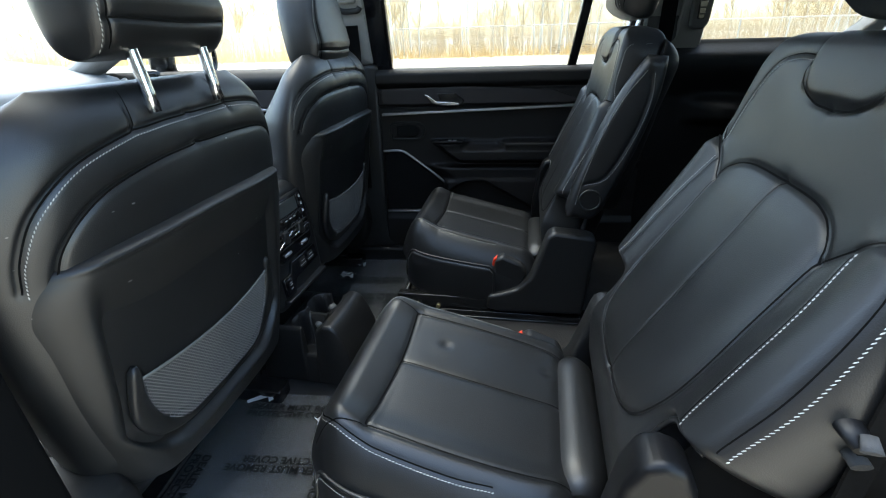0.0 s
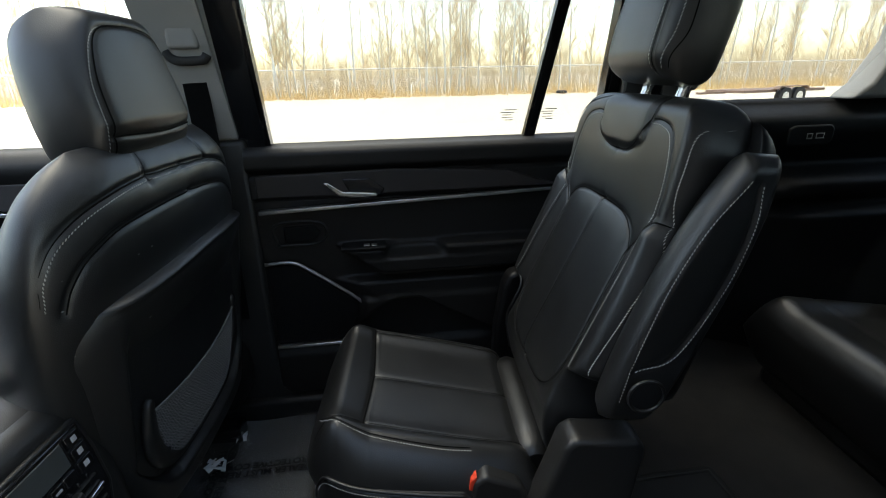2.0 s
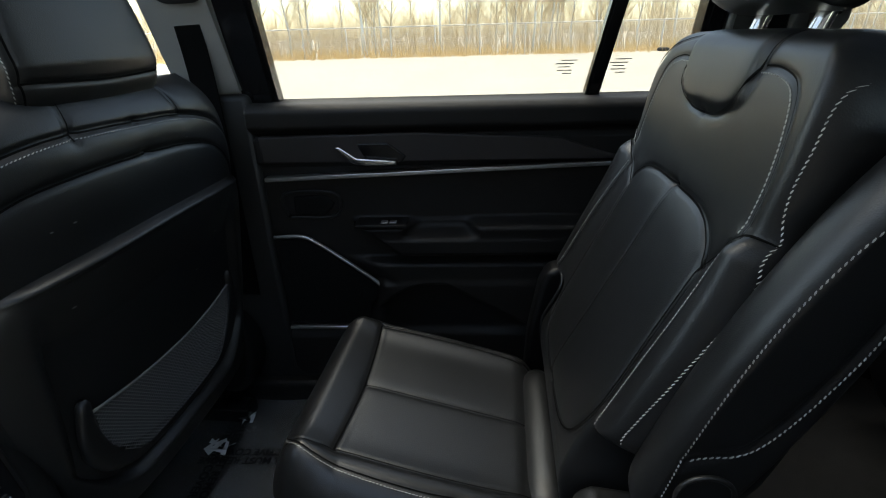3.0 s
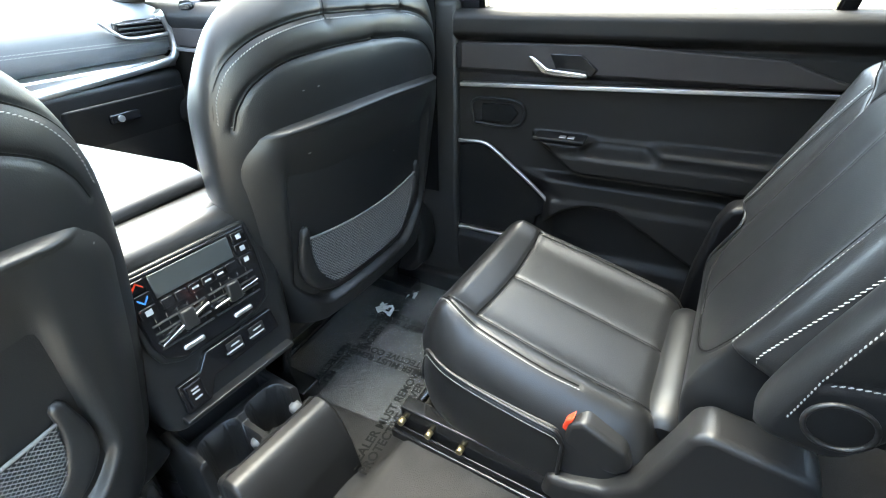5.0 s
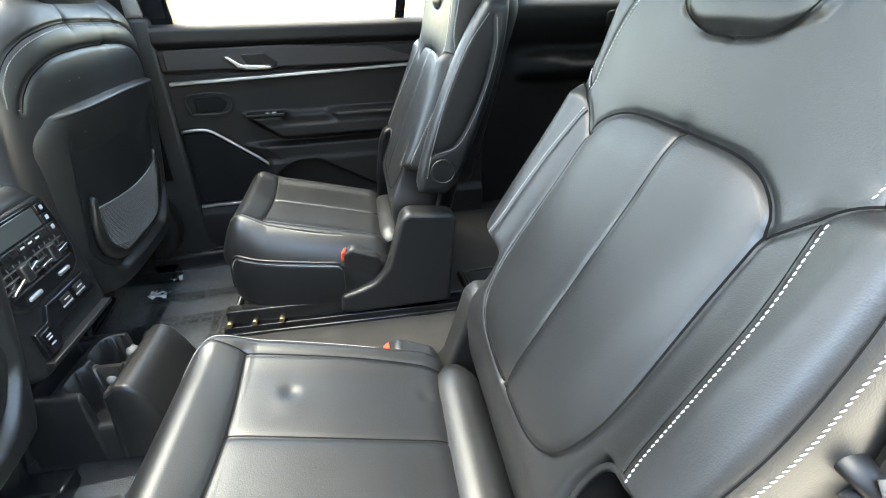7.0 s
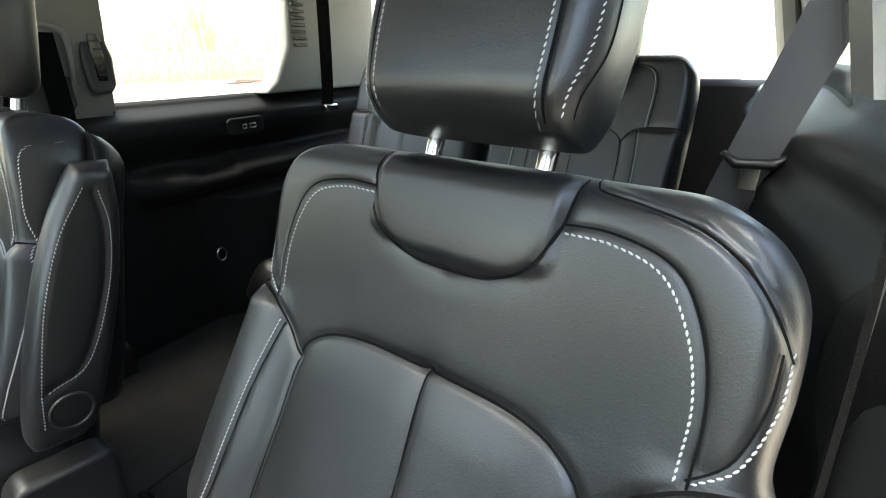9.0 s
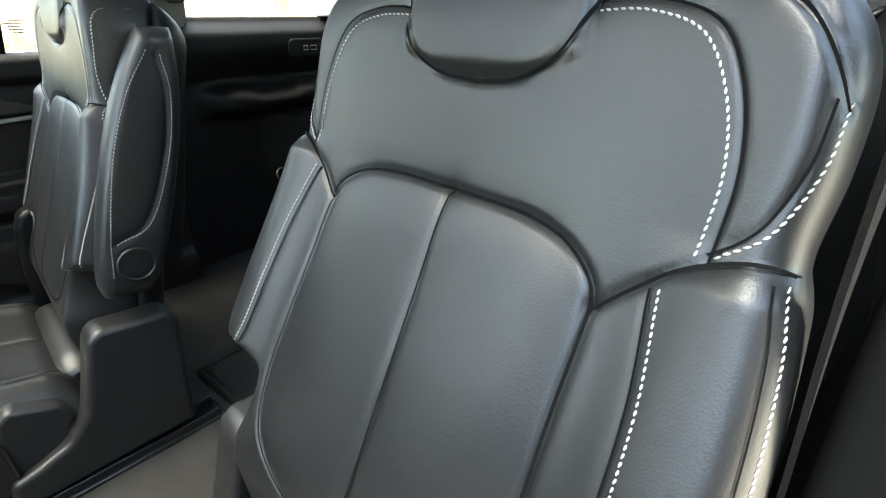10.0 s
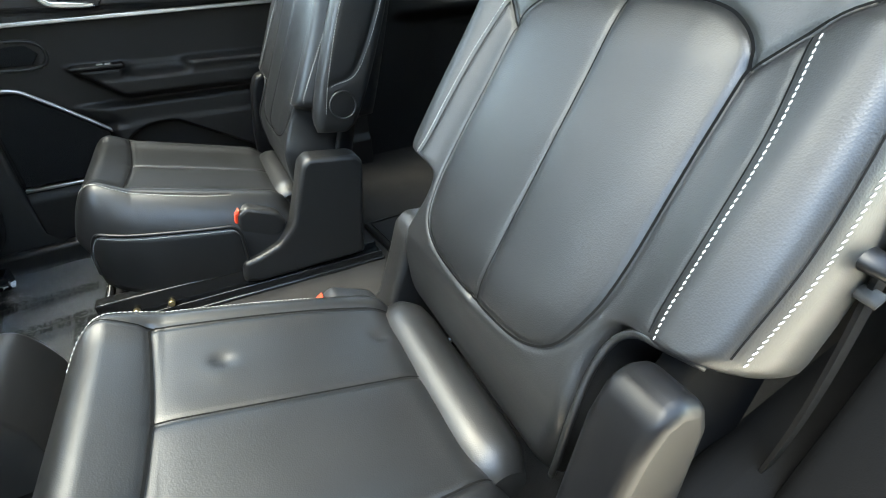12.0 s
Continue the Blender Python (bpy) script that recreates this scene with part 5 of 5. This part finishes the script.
face_edge = [(0.782, 0.72), (0.775, 0.76), (0.79, 0.81), (0.84, 0.832), (1.03, 0.832), (1.068, 0.81), (1.075, 0.76), (1.058, 0.72), (1.0, 0.703), (0.82, 0.703)]
part("mirror_glass", prism(face_edge, "x", -1.107, -1.100, 0.002), MIRRORGLASS, mirror, "bright mirror glass")
part("mirror_rim", rod([Vector((-1.100, a, b)) for a, b in curve_points(face_edge, 0.012, closed=True)[:-1]], 0.011, 8, closed=True), GLOSS, mirror)
part("arm", box(-1.18, -1.12, 0.70, 0.79, 0.70, 0.74, 0.015, 3), GLOSS, mirror)
ws = to_mesh("pane", [(-1.55, -0.70, 0.75), (-1.55, 0.70, 0.75), (-0.72, 0.60, ROOF_Z), (-0.72, -0.60, ROOF_Z)], [(0, 1, 2, 3)], False)
g = part("windscreen", ws, GLASS, None, "clear laminated windscreen", "windscreen", "structure")
g.visible_shadow = False
part("bonnet", prism([(-2.9, 0.2), (-2.85, 0.45), (-2.3, 0.55), (-1.7, 0.62), (-1.7, 0.2)], "y", -0.8, 0.8, 0.04, 3), BODY, None, "grey painted bonnet ahead of windscreen", "bonnet", "structure")
# front left door, closed beside the driver's seat
part("front_door_left", box(-1.55, -0.52, -0.775, -0.715, 0.05, 0.72, 0.02), SOFT, None, "black front door panel beside the driver", "car door", "structure")

# the open rear door, swung forward on its pillar
od = thing("open_door", "open rear door swung out beside the doorway", "car door", pose(-0.44, -0.80, 0, 0, 0, 198), kind="structure")
part("door_skin", box(0.0, 0.04, 0.0, 0.98, -0.05, 0.74, 0.015), BODY, od)
part("inner_panel", box(-0.06, -0.002, 0.02, 0.96, -0.02, 0.72, 0.02), SOFT, od)
for y in (0.02, 0.94):
    part("window_frame", box(-0.02, 0.03, y - 0.02, y + 0.02, 0.74, 1.14, 0.006), GLOSS, od)
part("window_frame", box(-0.02, 0.03, 0.0, 0.96, 1.12, 1.16, 0.006), GLOSS, od)


# ---- seat belts ----
def strap(name, points, w, parent=None, label="", mat=MATT, thick=0.0016, normal=(0, 1, 0), category="", turned=None):
    """A flat webbing strap along points; normal: roughly the way its face looks."""
    pts = curve_points(points, 0.02)
    bm = bmesh.new()
    rows = []
    for i, p in enumerate(pts):
        k = i / (len(pts) - 1)
        N = Vector(normal).lerp(Vector(turned or normal), min(1, k * 1.6))
        t = Vector(pts[min(i + 1, len(pts) - 1)] - pts[max(i - 1, 0)]).normalized()
        s = t.cross(N).normalized()
        q = s.cross(t).normalized()
        p = Vector(p)
        rows.append([bm.verts.new(p + s * a * w * (1 - (0.55 * k if turned else 0)) / 2 + q * b * thick) for a, b in ((-1, -1), (1, -1), (1, 1), (-1, 1))])
    for a, b in zip(rows, rows[1:]):
        for k in range(4):
            bm.faces.new((a[k], a[(k + 1) % 4], b[(k + 1) % 4], b[k]))
    bm.faces.new(rows[0])
    bm.faces.new(rows[-1][::-1])
    bmesh.ops.recalc_face_normals(bm, faces=bm.faces[:])
    return part(name, bm, mat, parent, label, category)


sb = thing("front_seat_belt", "dark seat belt hanging on the grey pillar", "seat belt")
strap("webbing", [(-0.375, 0.655, 0.905), (-0.375, 0.665, 0.86), (-0.378, 0.68, 0.77), (-0.38, 0.685, 0.62), (-0.385, 0.685, 0.3)], 0.048, sb)
guide = [Vector((-0.375 + a, 0.648, 0.91 + b)) for a, b in curve_points([(-0.038, 0.012), (-0.03, 0.0), (-0.015, -0.006), (0.015, -0.006), (0.032, -0.004), (0.04, 0.006)], 0.006)]
part("belt_guide", rod(guide, 0.009, 10), RUBBER, sb, "black belt guide loop")
part("height_slider", box(-0.405, -0.345, 0.635, 0.655, 0.925, 0.985, 0.008, 3), GREYTRIM, sb)
sb = thing("rear_seat_belt", "dark seat belt in the grey rear pillar opening", "seat belt")
recess = [(0.575, 0.80), (0.572, 0.93), (0.59, 0.965), (0.655, 0.96), (0.675, 0.93), (0.672, 0.80), (0.66, 0.785), (0.588, 0.785)]
part("belt_opening", prism(recess, "y", 0.668, 0.690, 0.004), DARKTRIM, sb, "dark recess of the belt outlet")
part("belt_bezel", rod([Vector((a, lean_y(b, 0.700), b)) for a, b in curve_points(recess, 0.012, closed=True)[:-1]], 0.006, 8, closed=True), GREYTRIM, sb, "light grey moulded bezel")
strap("webbing", [(0.63, 0.640, 0.95), (0.63, 0.644, 0.88), (0.63, 0.650, 0.79), (0.62, 0.655, 0.6)], 0.045, sb)
slot = [(0.700, 0.83), (0.696, 0.96), (0.722, 0.975), (0.752, 0.96), (0.762, 0.90), (0.757, 0.84), (0.745, 0.822), (0.712, 0.820)]
part("speaker_bezel", prism(slot, "y", 0.648, 0.672, 0.008, 3), DARKTRIM, cp_, "dark grey outlet bezel")
part("speaker_slot", prism([(0.718, 0.85), (0.716, 0.95), (0.736, 0.952), (0.742, 0.90), (0.738, 0.85)], "y", 0.643, 0.652, 0.003), GLOSS, cp_)
for k in range(5):
    part("slot_rib", box(0.720, 0.738, 0.640, 0.645, 0.862 + k * 0.018, 0.866 + k * 0.018, 0.001), PLASTIC, cp_)
# left shoulder belts
sb = thing("shoulder_belt", "dark seat belt hanging beside the near seat", "seat belt")
strap("webbing", [(0.50, -0.665, 1.12), (0.44, -0.683, 0.95), (0.41, -0.692, 0.80), (0.40, -0.698, 0.66), (0.385, -0.706, 0.54), (0.37, -0.712, 0.38), (0.35, -0.70, 0.2)], 0.034, sb, normal=(0.6, 1, 0), turned=(0.05, 1, 0), mat=DARKWEB)
part("tongue", rod([(0.372, -0.660, 0.538), (0.368, -0.675, 0.536), (0.364, -0.70, 0.530), (0.362, -0.722, 0.526)], [0.006, 0.011, 0.012, 0.008], 14, flat=0.6), HINGE, sb, "black belt tongue")
part("belt_loop", rod([(0.366, -0.716, 0.536), (0.363, -0.727, 0.529)], [0.006, 0.008], 12, flat=0.5), GREYWEB, sb, "grey folded webbing loop")
part("belt_keeper", rod([(0.372, -0.700, 0.505), (0.372, -0.716, 0.502)], 0.009, 10, flat=0.5), WEB, sb)
sb = thing("third_row_belt", "grey seat belt with tongue near the rear window", "seat belt")
strap("webbing", [(0.80, -0.735, 1.10), (0.80, -0.708, 1.0), (0.80, -0.681, 0.898), (0.80, -0.652, 0.79), (0.81, -0.630, 0.70), (0.83, -0.615, 0.6)], 0.05, sb, normal=(1, 0.0, 0), mat=GREYWEB)
part("tongue", rod([(0.792, -0.685, 0.785), (0.792, -0.672, 0.776), (0.792, -0.635, 0.774), (0.792, -0.620, 0.786)], [0.005, 0.009, 0.009, 0.005], 12, flat=0.7), HINGE, sb, "black belt tongue")
part("latch_plate", box(0.790, 0.793, -0.662, -0.642, 0.745, 0.772, 0.001), CHROME, sb, "steel latch plate")
sb = thing("third_row_belt", "dark seat belt hanging on the quarter trim", "seat belt")
strap("webbing", [(1.42, 0.60, 1.14), (1.42, 0.61, 0.95), (1.42, 0.62, 0.8), (1.41, 0.62, 0.74)], 0.04, sb, normal=(1, 1, 0))
part("tongue", box(1.385, 1.445, 0.60, 0.63, 0.72, 0.745, 0.006), CHROME, sb)
hook = thing("cargo_ring", "small chrome tie-down ring on the quarter trim", "ring")
ring_pts = [Vector((0.93 + 0.016 * math.cos(a), 0.655, 0.335 + 0.02 * math.sin(a))) for a in np.linspace(0, 2 * math.pi, 16, endpoint=False)]
part("ring", rod(ring_pts, 0.004, 8, closed=True), CHROME, hook)

# ---- protective film on the carpet ----
FILM = glass_material("clear plastic film", 0.95, 0.05)
FILM.node_tree.nodes["Glossy BSDF"].inputs["Roughness"].default_value = 0.18
nt = FILM.node_tree
haze, join = nt.nodes.new("ShaderNodeBsdfDiffuse"), nt.nodes.new("ShaderNodeMixShader")
haze.inputs["Color"].default_value = (0.42, 0.43, 0.44, 1)
join.inputs["Fac"].default_value = 0.18
nt.links.new(nt.nodes["Mix Shader"].outputs[0], join.inputs[1])
nt.links.new(haze.outputs[0], join.inputs[2])
nt.links.new(join.outputs[0], nt.nodes["Material Output"].inputs["Surface"])
INK = material("black print", (0.004, 0.004, 0.004), 0.8, spec=0.15)


def film(x0, x1, y0, y1, label):
    X, Y = np.meshgrid(np.linspace(x0, x1, 70), np.linspace(y0, y1, 90))
    Z = floor_z(X, Y) + 0.006
    for i in range(X.shape[0]):
        for j in range(X.shape[1]):
            p = Vector((X[i, j] * 14, Y[i, j] * 14, x0 * 3))
            Z[i, j] += 0.003 * abs(noise.noise(p)) + 0.0015 * noise.noise(p * 4)
    n = 70
    return part("floor_film", to_mesh("floor_film", np.stack([X, Y, Z], -1).reshape(-1, 3), [(j * n + i, j * n + i + 1, (j + 1) * n + i + 1, (j + 1) * n + i) for j in range(89) for i in range(69)]), FILM, None, label, "plastic film")


def print_on(parent, text, x, y, turn, size=0.024):
    cu = bpy.data.curves.new("print", "FONT")
    cu.body, cu.size, cu.space_line, cu.offset = text, size, 0.95, 0.0007
    ob = bpy.data.objects.new("print", cu)
    scene.collection.objects.link(ob)
    bpy.context.view_layer.update()
    dg = bpy.context.evaluated_depsgraph_get()
    me = bpy.data.meshes.new_from_object(ob.evaluated_get(dg))
    bpy.data.objects.remove(ob)
    me.materials.clear()
    part("printed_warning", me, INK, parent, "black printed warning", m=pose(x, y, float(floor_z(np.array(x), np.array(y))) + 0.0125, 0, 0, turn))


TXT = "DEALER MUST REMOVE\nPROTECTIVE COVER"
fl = film(-0.575, -0.20, -0.70, -0.13, "clear protective plastic film printed with warnings on the carpet")
for x, y, a in ((-0.49, -0.185, 0), (-0.525, -0.325, -90), (-0.215, -0.345, 180), (-0.25, -0.62, 90), (-0.525, -0.66, 0)):
    print_on(fl, TXT, x, y, a)
fr = film(-0.55, -0.16, 0.19, 0.68, "clear protective plastic film printed with warnings beside the console")
for x, y, a in ((-0.44, 0.355, -90), (-0.205, 0.335, 180), (-0.42, 0.60, -90), (-0.215, 0.475, 180), (-0.225, 0.055, 90)):
    print_on(fr, TXT, x, y, a)
# crumpled film edges; their glint is put in as an opaque pale colour
GLINTPALE = material("pale plastic with painted glint", (0.6, 0.6, 0.6), 0.12, patch=0.1, spec=0.8)
for cx, cy, r, sd in ((-0.485, -0.14, 0.05, 1), (-0.43, 0.50, 0.03, 2), (-0.40, 0.58, 0.022, 3), (-0.30, -0.22, 0.02, 4)):
    rng = random.Random(sd)
    bm = bmesh.new()
    for _ in range(7):
        a, b = rng.uniform(0, 6.28), rng.uniform(0.3, 1) * r
        px, py = cx + math.cos(a) * b * 0.6, cy + math.sin(a) * b * 0.6
        w = rng.uniform(0.1, 0.25) * r
        ang = rng.uniform(0, 6.28)
        dx, dy = math.cos(ang), math.sin(ang)
        q = [bm.verts.new((px + dx * r * 0.6 * s + -dy * w * t, py + dy * r * 0.6 * s + dx * w * t, 0.016 + rng.uniform(0, 0.012))) for s, t in ((-1, -1), (1, -0.4), (1, 0.4), (-1, 1))]
        bm.faces.new(q[:3])
        bm.faces.new((q[0], q[2], q[3]))
    part("crumpled_edge", bm, GLINTPALE, fl if cy < 0 else fr, "crumpled plastic edge with glint in its colour")
# black floor ducts under the front seats
for s, y0 in ((-1, -0.48), (1, 0.22)):
    part("floor_duct", box(-0.655, -0.555, y0, y0 + 0.31, 0.004, 0.022, 0.01, 3), METAL, None, "black plastic floor duct under the front seat", "floor duct")
mat_ = thing("rear_step_cover", "black plastic cover lying on the carpet", "floor cover")
part("cover_plate", box(0.40, 0.62, 0.02, 0.24, 0.092, 0.11, 0.006), SOFT, mat_)
part("cover_rim", rod([Vector(p) for p in ((0.415, 0.035, 0.111), (0.605, 0.035, 0.111), (0.605, 0.225, 0.111), (0.415, 0.225, 0.111))], 0.003, 6, closed=True), PLASTIC, mat_)

# ---- outdoors ----
SAND = material("pale packed gravel", (0.50, 0.44, 0.345), 0.95, grain=0.6, grain_scale=60, patch=0.25, patch_scale=0.6)
GROUND_Z = -0.52
X, Y = np.meshgrid(np.linspace(-1, 1, 60) ** 3 * 400, np.linspace(-1, 1, 60) ** 3 * 400)
Zg = GROUND_Z + 0.03 * np.sin(X * 0.7) * np.sin(Y * 0.9) * (np.abs(X) + np.abs(Y) > 6)
part("ground", to_mesh("ground", np.stack([X, Y, Zg], -1).reshape(-1, 3), [(j * 60 + i, j * 60 + i + 1, (j + 1) * 60 + i + 1, (j + 1) * 60 + i) for j in range(59) for i in range(59)]), SAND, None, "pale packed gravel yard", "ground", "structure")
BARK = material("pale birch bark", (0.82, 0.78, 0.69), 0.85, patch=0.35, patch_scale=3, grain=0.3, grain_scale=30)
TWIG = material("tan bare twigs", (0.54, 0.43, 0.27), 0.9, patch=0.5, patch_scale=2)
STRAW = material("dry straw grass", (0.70, 0.50, 0.24), 0.9, patch=0.35, patch_scale=1.5)
WIRE = material("galvanised wire", (0.72, 0.72, 0.70), 0.5, metal=0.3)


def sticks(name, segs):
    """Three-sided tapered sticks from (start, end, radius at start, radius at end)."""
    verts, faces = [], []
    for a, b, r0, r1 in segs:
        d = Vector(b) - Vector(a)
        u = d.orthogonal().normalized()
        w = d.cross(u).normalized()
        k = len(verts)
        for p, r in ((Vector(a), r0), (Vector(b), r1)):
            verts += [p + (u * math.cos(t) + w * math.sin(t)) * r for t in (0, 2.094, 4.189)]
        faces += [(k, k + 1, k + 4, k + 3), (k + 1, k + 2, k + 5, k + 4), (k + 2, k, k + 3, k + 5)]
    return to_mesh(name, verts, faces)


def tree_parts(seed):
    rng = random.Random(seed)
    h = rng.uniform(9, 14)
    pts = [Vector((0, 0, -0.1))]
    for i in range(7):
        pts.append(pts[-1] + Vector((rng.uniform(-0.18, 0.18), rng.uniform(-0.15, 0.15), h / 7)))
    r0 = rng.uniform(0.07, 0.14)
    trunk = rod(pts, [r0 * (1 - 0.12 * i) for i in range(8)], 7)
    segs = []
    for _ in range(64):
        t = rng.uniform(0.18, 0.98)
        i = min(6, int(t * 7))
        p = pts[i].lerp(pts[i + 1], t * 7 - i)
        a = rng.uniform(0, 6.28)
        ln = rng.uniform(0.8, 2.4) * (1.1 - 0.6 * t)
        q = p + Vector((math.cos(a) * ln * 0.7, math.sin(a) * ln * 0.7, ln * rng.uniform(0.5, 1.0)))
        segs.append((p, q, 0.028 * (1.2 - t), 0.012))
        for _ in range(5):
            s = p.lerp(q, rng.uniform(0.3, 1))
            e = s + Vector((rng.uniform(-0.6, 0.6), rng.uniform(-0.6, 0.6), rng.uniform(0.2, 0.8)))
            segs.append((s, e, 0.011, 0.006))
    me = bpy.data.meshes.new("trunk")
    trunk.to_mesh(me)
    trunk.free()
    return me, sticks("crown", segs)


KINDS = [tree_parts(40 + i) for i in range(7)]
rng = random.Random(5)
for i in range(190):
    x, y = rng.uniform(-45, 110), 37 + abs(rng.gauss(0, 9))
    t = thing("bare_tree", "tall bare pale-barked tree behind the wire fence", "tree", pose(x, y, GROUND_Z, 0, 0, rng.uniform(0, 360)), "trees behind the fence")
    tk, cr = rng.choice(KINDS)
    part("trunk", tk, BARK, t)
    part("crown", cr, TWIG, t)
segs = []
for _ in range(9000):
    x, y = rng.uniform(-50, 115), rng.uniform(36, 50)
    h = rng.uniform(0.8, 3.6)
    segs.append(((x, y, GROUND_Z), (x + rng.uniform(-0.5, 0.5), y + rng.uniform(-0.4, 0.4), GROUND_Z + h), 0.018, 0.006))
    for _ in range(2):
        z = h * rng.uniform(0.4, 1)
        segs.append(((x, y, GROUND_Z + z * 0.8), (x + rng.uniform(-0.8, 0.8), y + rng.uniform(-0.4, 0.4), GROUND_Z + z + 0.4), 0.01, 0.004))
part("undergrowth", sticks("undergrowth", segs), TWIG, None, "dense tan bare brush among the trees", "brush", "stuff")
segs = []
for _ in range(9000):
    x, y = rng.uniform(-45, 110), 34.5 + rng.gauss(0, 1.0) + 0.5 * math.sin(rng.uniform(0, 60))
    h = rng.uniform(0.15, 0.9) * (1 if y > 33.5 else 0.4)
    segs.append(((x, y, GROUND_Z), (x + rng.uniform(-0.25, 0.25), y + rng.uniform(-0.2, 0.2), GROUND_Z + h), 0.03, 0.008))
part("dry_grass", sticks("dry_grass", segs), STRAW, None, "dry straw-coloured grass along the fence", "grass", "stuff")
fence = thing("wire_fence", "galvanised chain-link fence along the yard", "fence")
pm = sticks("post", [((0, 0, GROUND_Z), (0, 0, GROUND_Z + 1.95), 0.05, 0.05)])
for i in range(50):
    part("post", pm, WIRE, fence, m=pose(-45 + i * 3.1, 35, 0))
part("top_rail", sticks("top_rail", [((-45, 35, GROUND_Z + 1.92), (110, 35, GROUND_Z + 1.92), 0.045, 0.045)]), WIRE, fence)
segs = []
for i in range(620):
    x = -45 + i * 0.25
    segs += [((x, 35, GROUND_Z + 0.05), (x + 1.87, 35, GROUND_Z + 1.9), 0.004, 0.004), ((x + 1.87, 35, GROUND_Z + 0.05), (x, 35, GROUND_Z + 1.9), 0.004, 0.004)]
part("chain_link", sticks("chain_link", segs), WIRE, fence, kind="stuff")
# unseen wall, added to keep low sky and ground light off the doorway
BLOCKDARK = material("dark light-blocking wall", (0.06, 0.058, 0.056), 0.6, patch=0.25, patch_scale=1.5)
gw = thing("wall_light_block", "unseen dark wall added to block low light at the doorway", "wall", kind="structure")
part("block_slab", box(-9.0, 1.6, -4.4, -4.2, GROUND_Z, GROUND_Z + 3.4, 0.02), BLOCKDARK, gw)
trailer = thing("flat_trailer", "low rusty two-axle flat trailer on the gravel", "trailer", pose(16.6, 17.2, GROUND_Z, 0, 0, 12))
RUST = material("rusty painted steel", (0.16, 0.10, 0.07), 0.7, patch=0.5)
part("deck", box(-2.4, 2.2, 0.0, 1.8, 0.50, 0.60, 0.01), RUST, trailer)
part("tongue", box(-3.8, -2.4, 0.8, 1.0, 0.48, 0.56, 0.01), RUST, trailer)
part("fender", prism([(-0.9, 0.62), (-0.75, 0.74), (0.75, 0.74), (0.9, 0.62), (0.85, 0.6), (0.7, 0.70), (-0.7, 0.70), (-0.85, 0.6)], "y", -0.26, 0.0, 0.01), RUST, trailer)
for x in (-0.4, 0.4):
    w = part("wheel", rod([(x, -0.24, 0.34), (x, -0.02, 0.34)], 0.34, 24), RUBBER, trailer)
    part("rim", rod([(x, -0.25, 0.34), (x, -0.235, 0.34)], 0.18, 20), SILVER, w, "pale steel rim")
ty = thing("old_tyre", "old black tyre lying by the fence", "tyre", pose(13.4, 33.2, GROUND_Z + 0.12))
part("tread", rod([Vector((0.28 * math.cos(a), 0.28 * math.sin(a), 0)) for a in np.linspace(0, 6.283, 20, endpoint=False)], 0.11, 8, closed=True), RUBBER, ty)
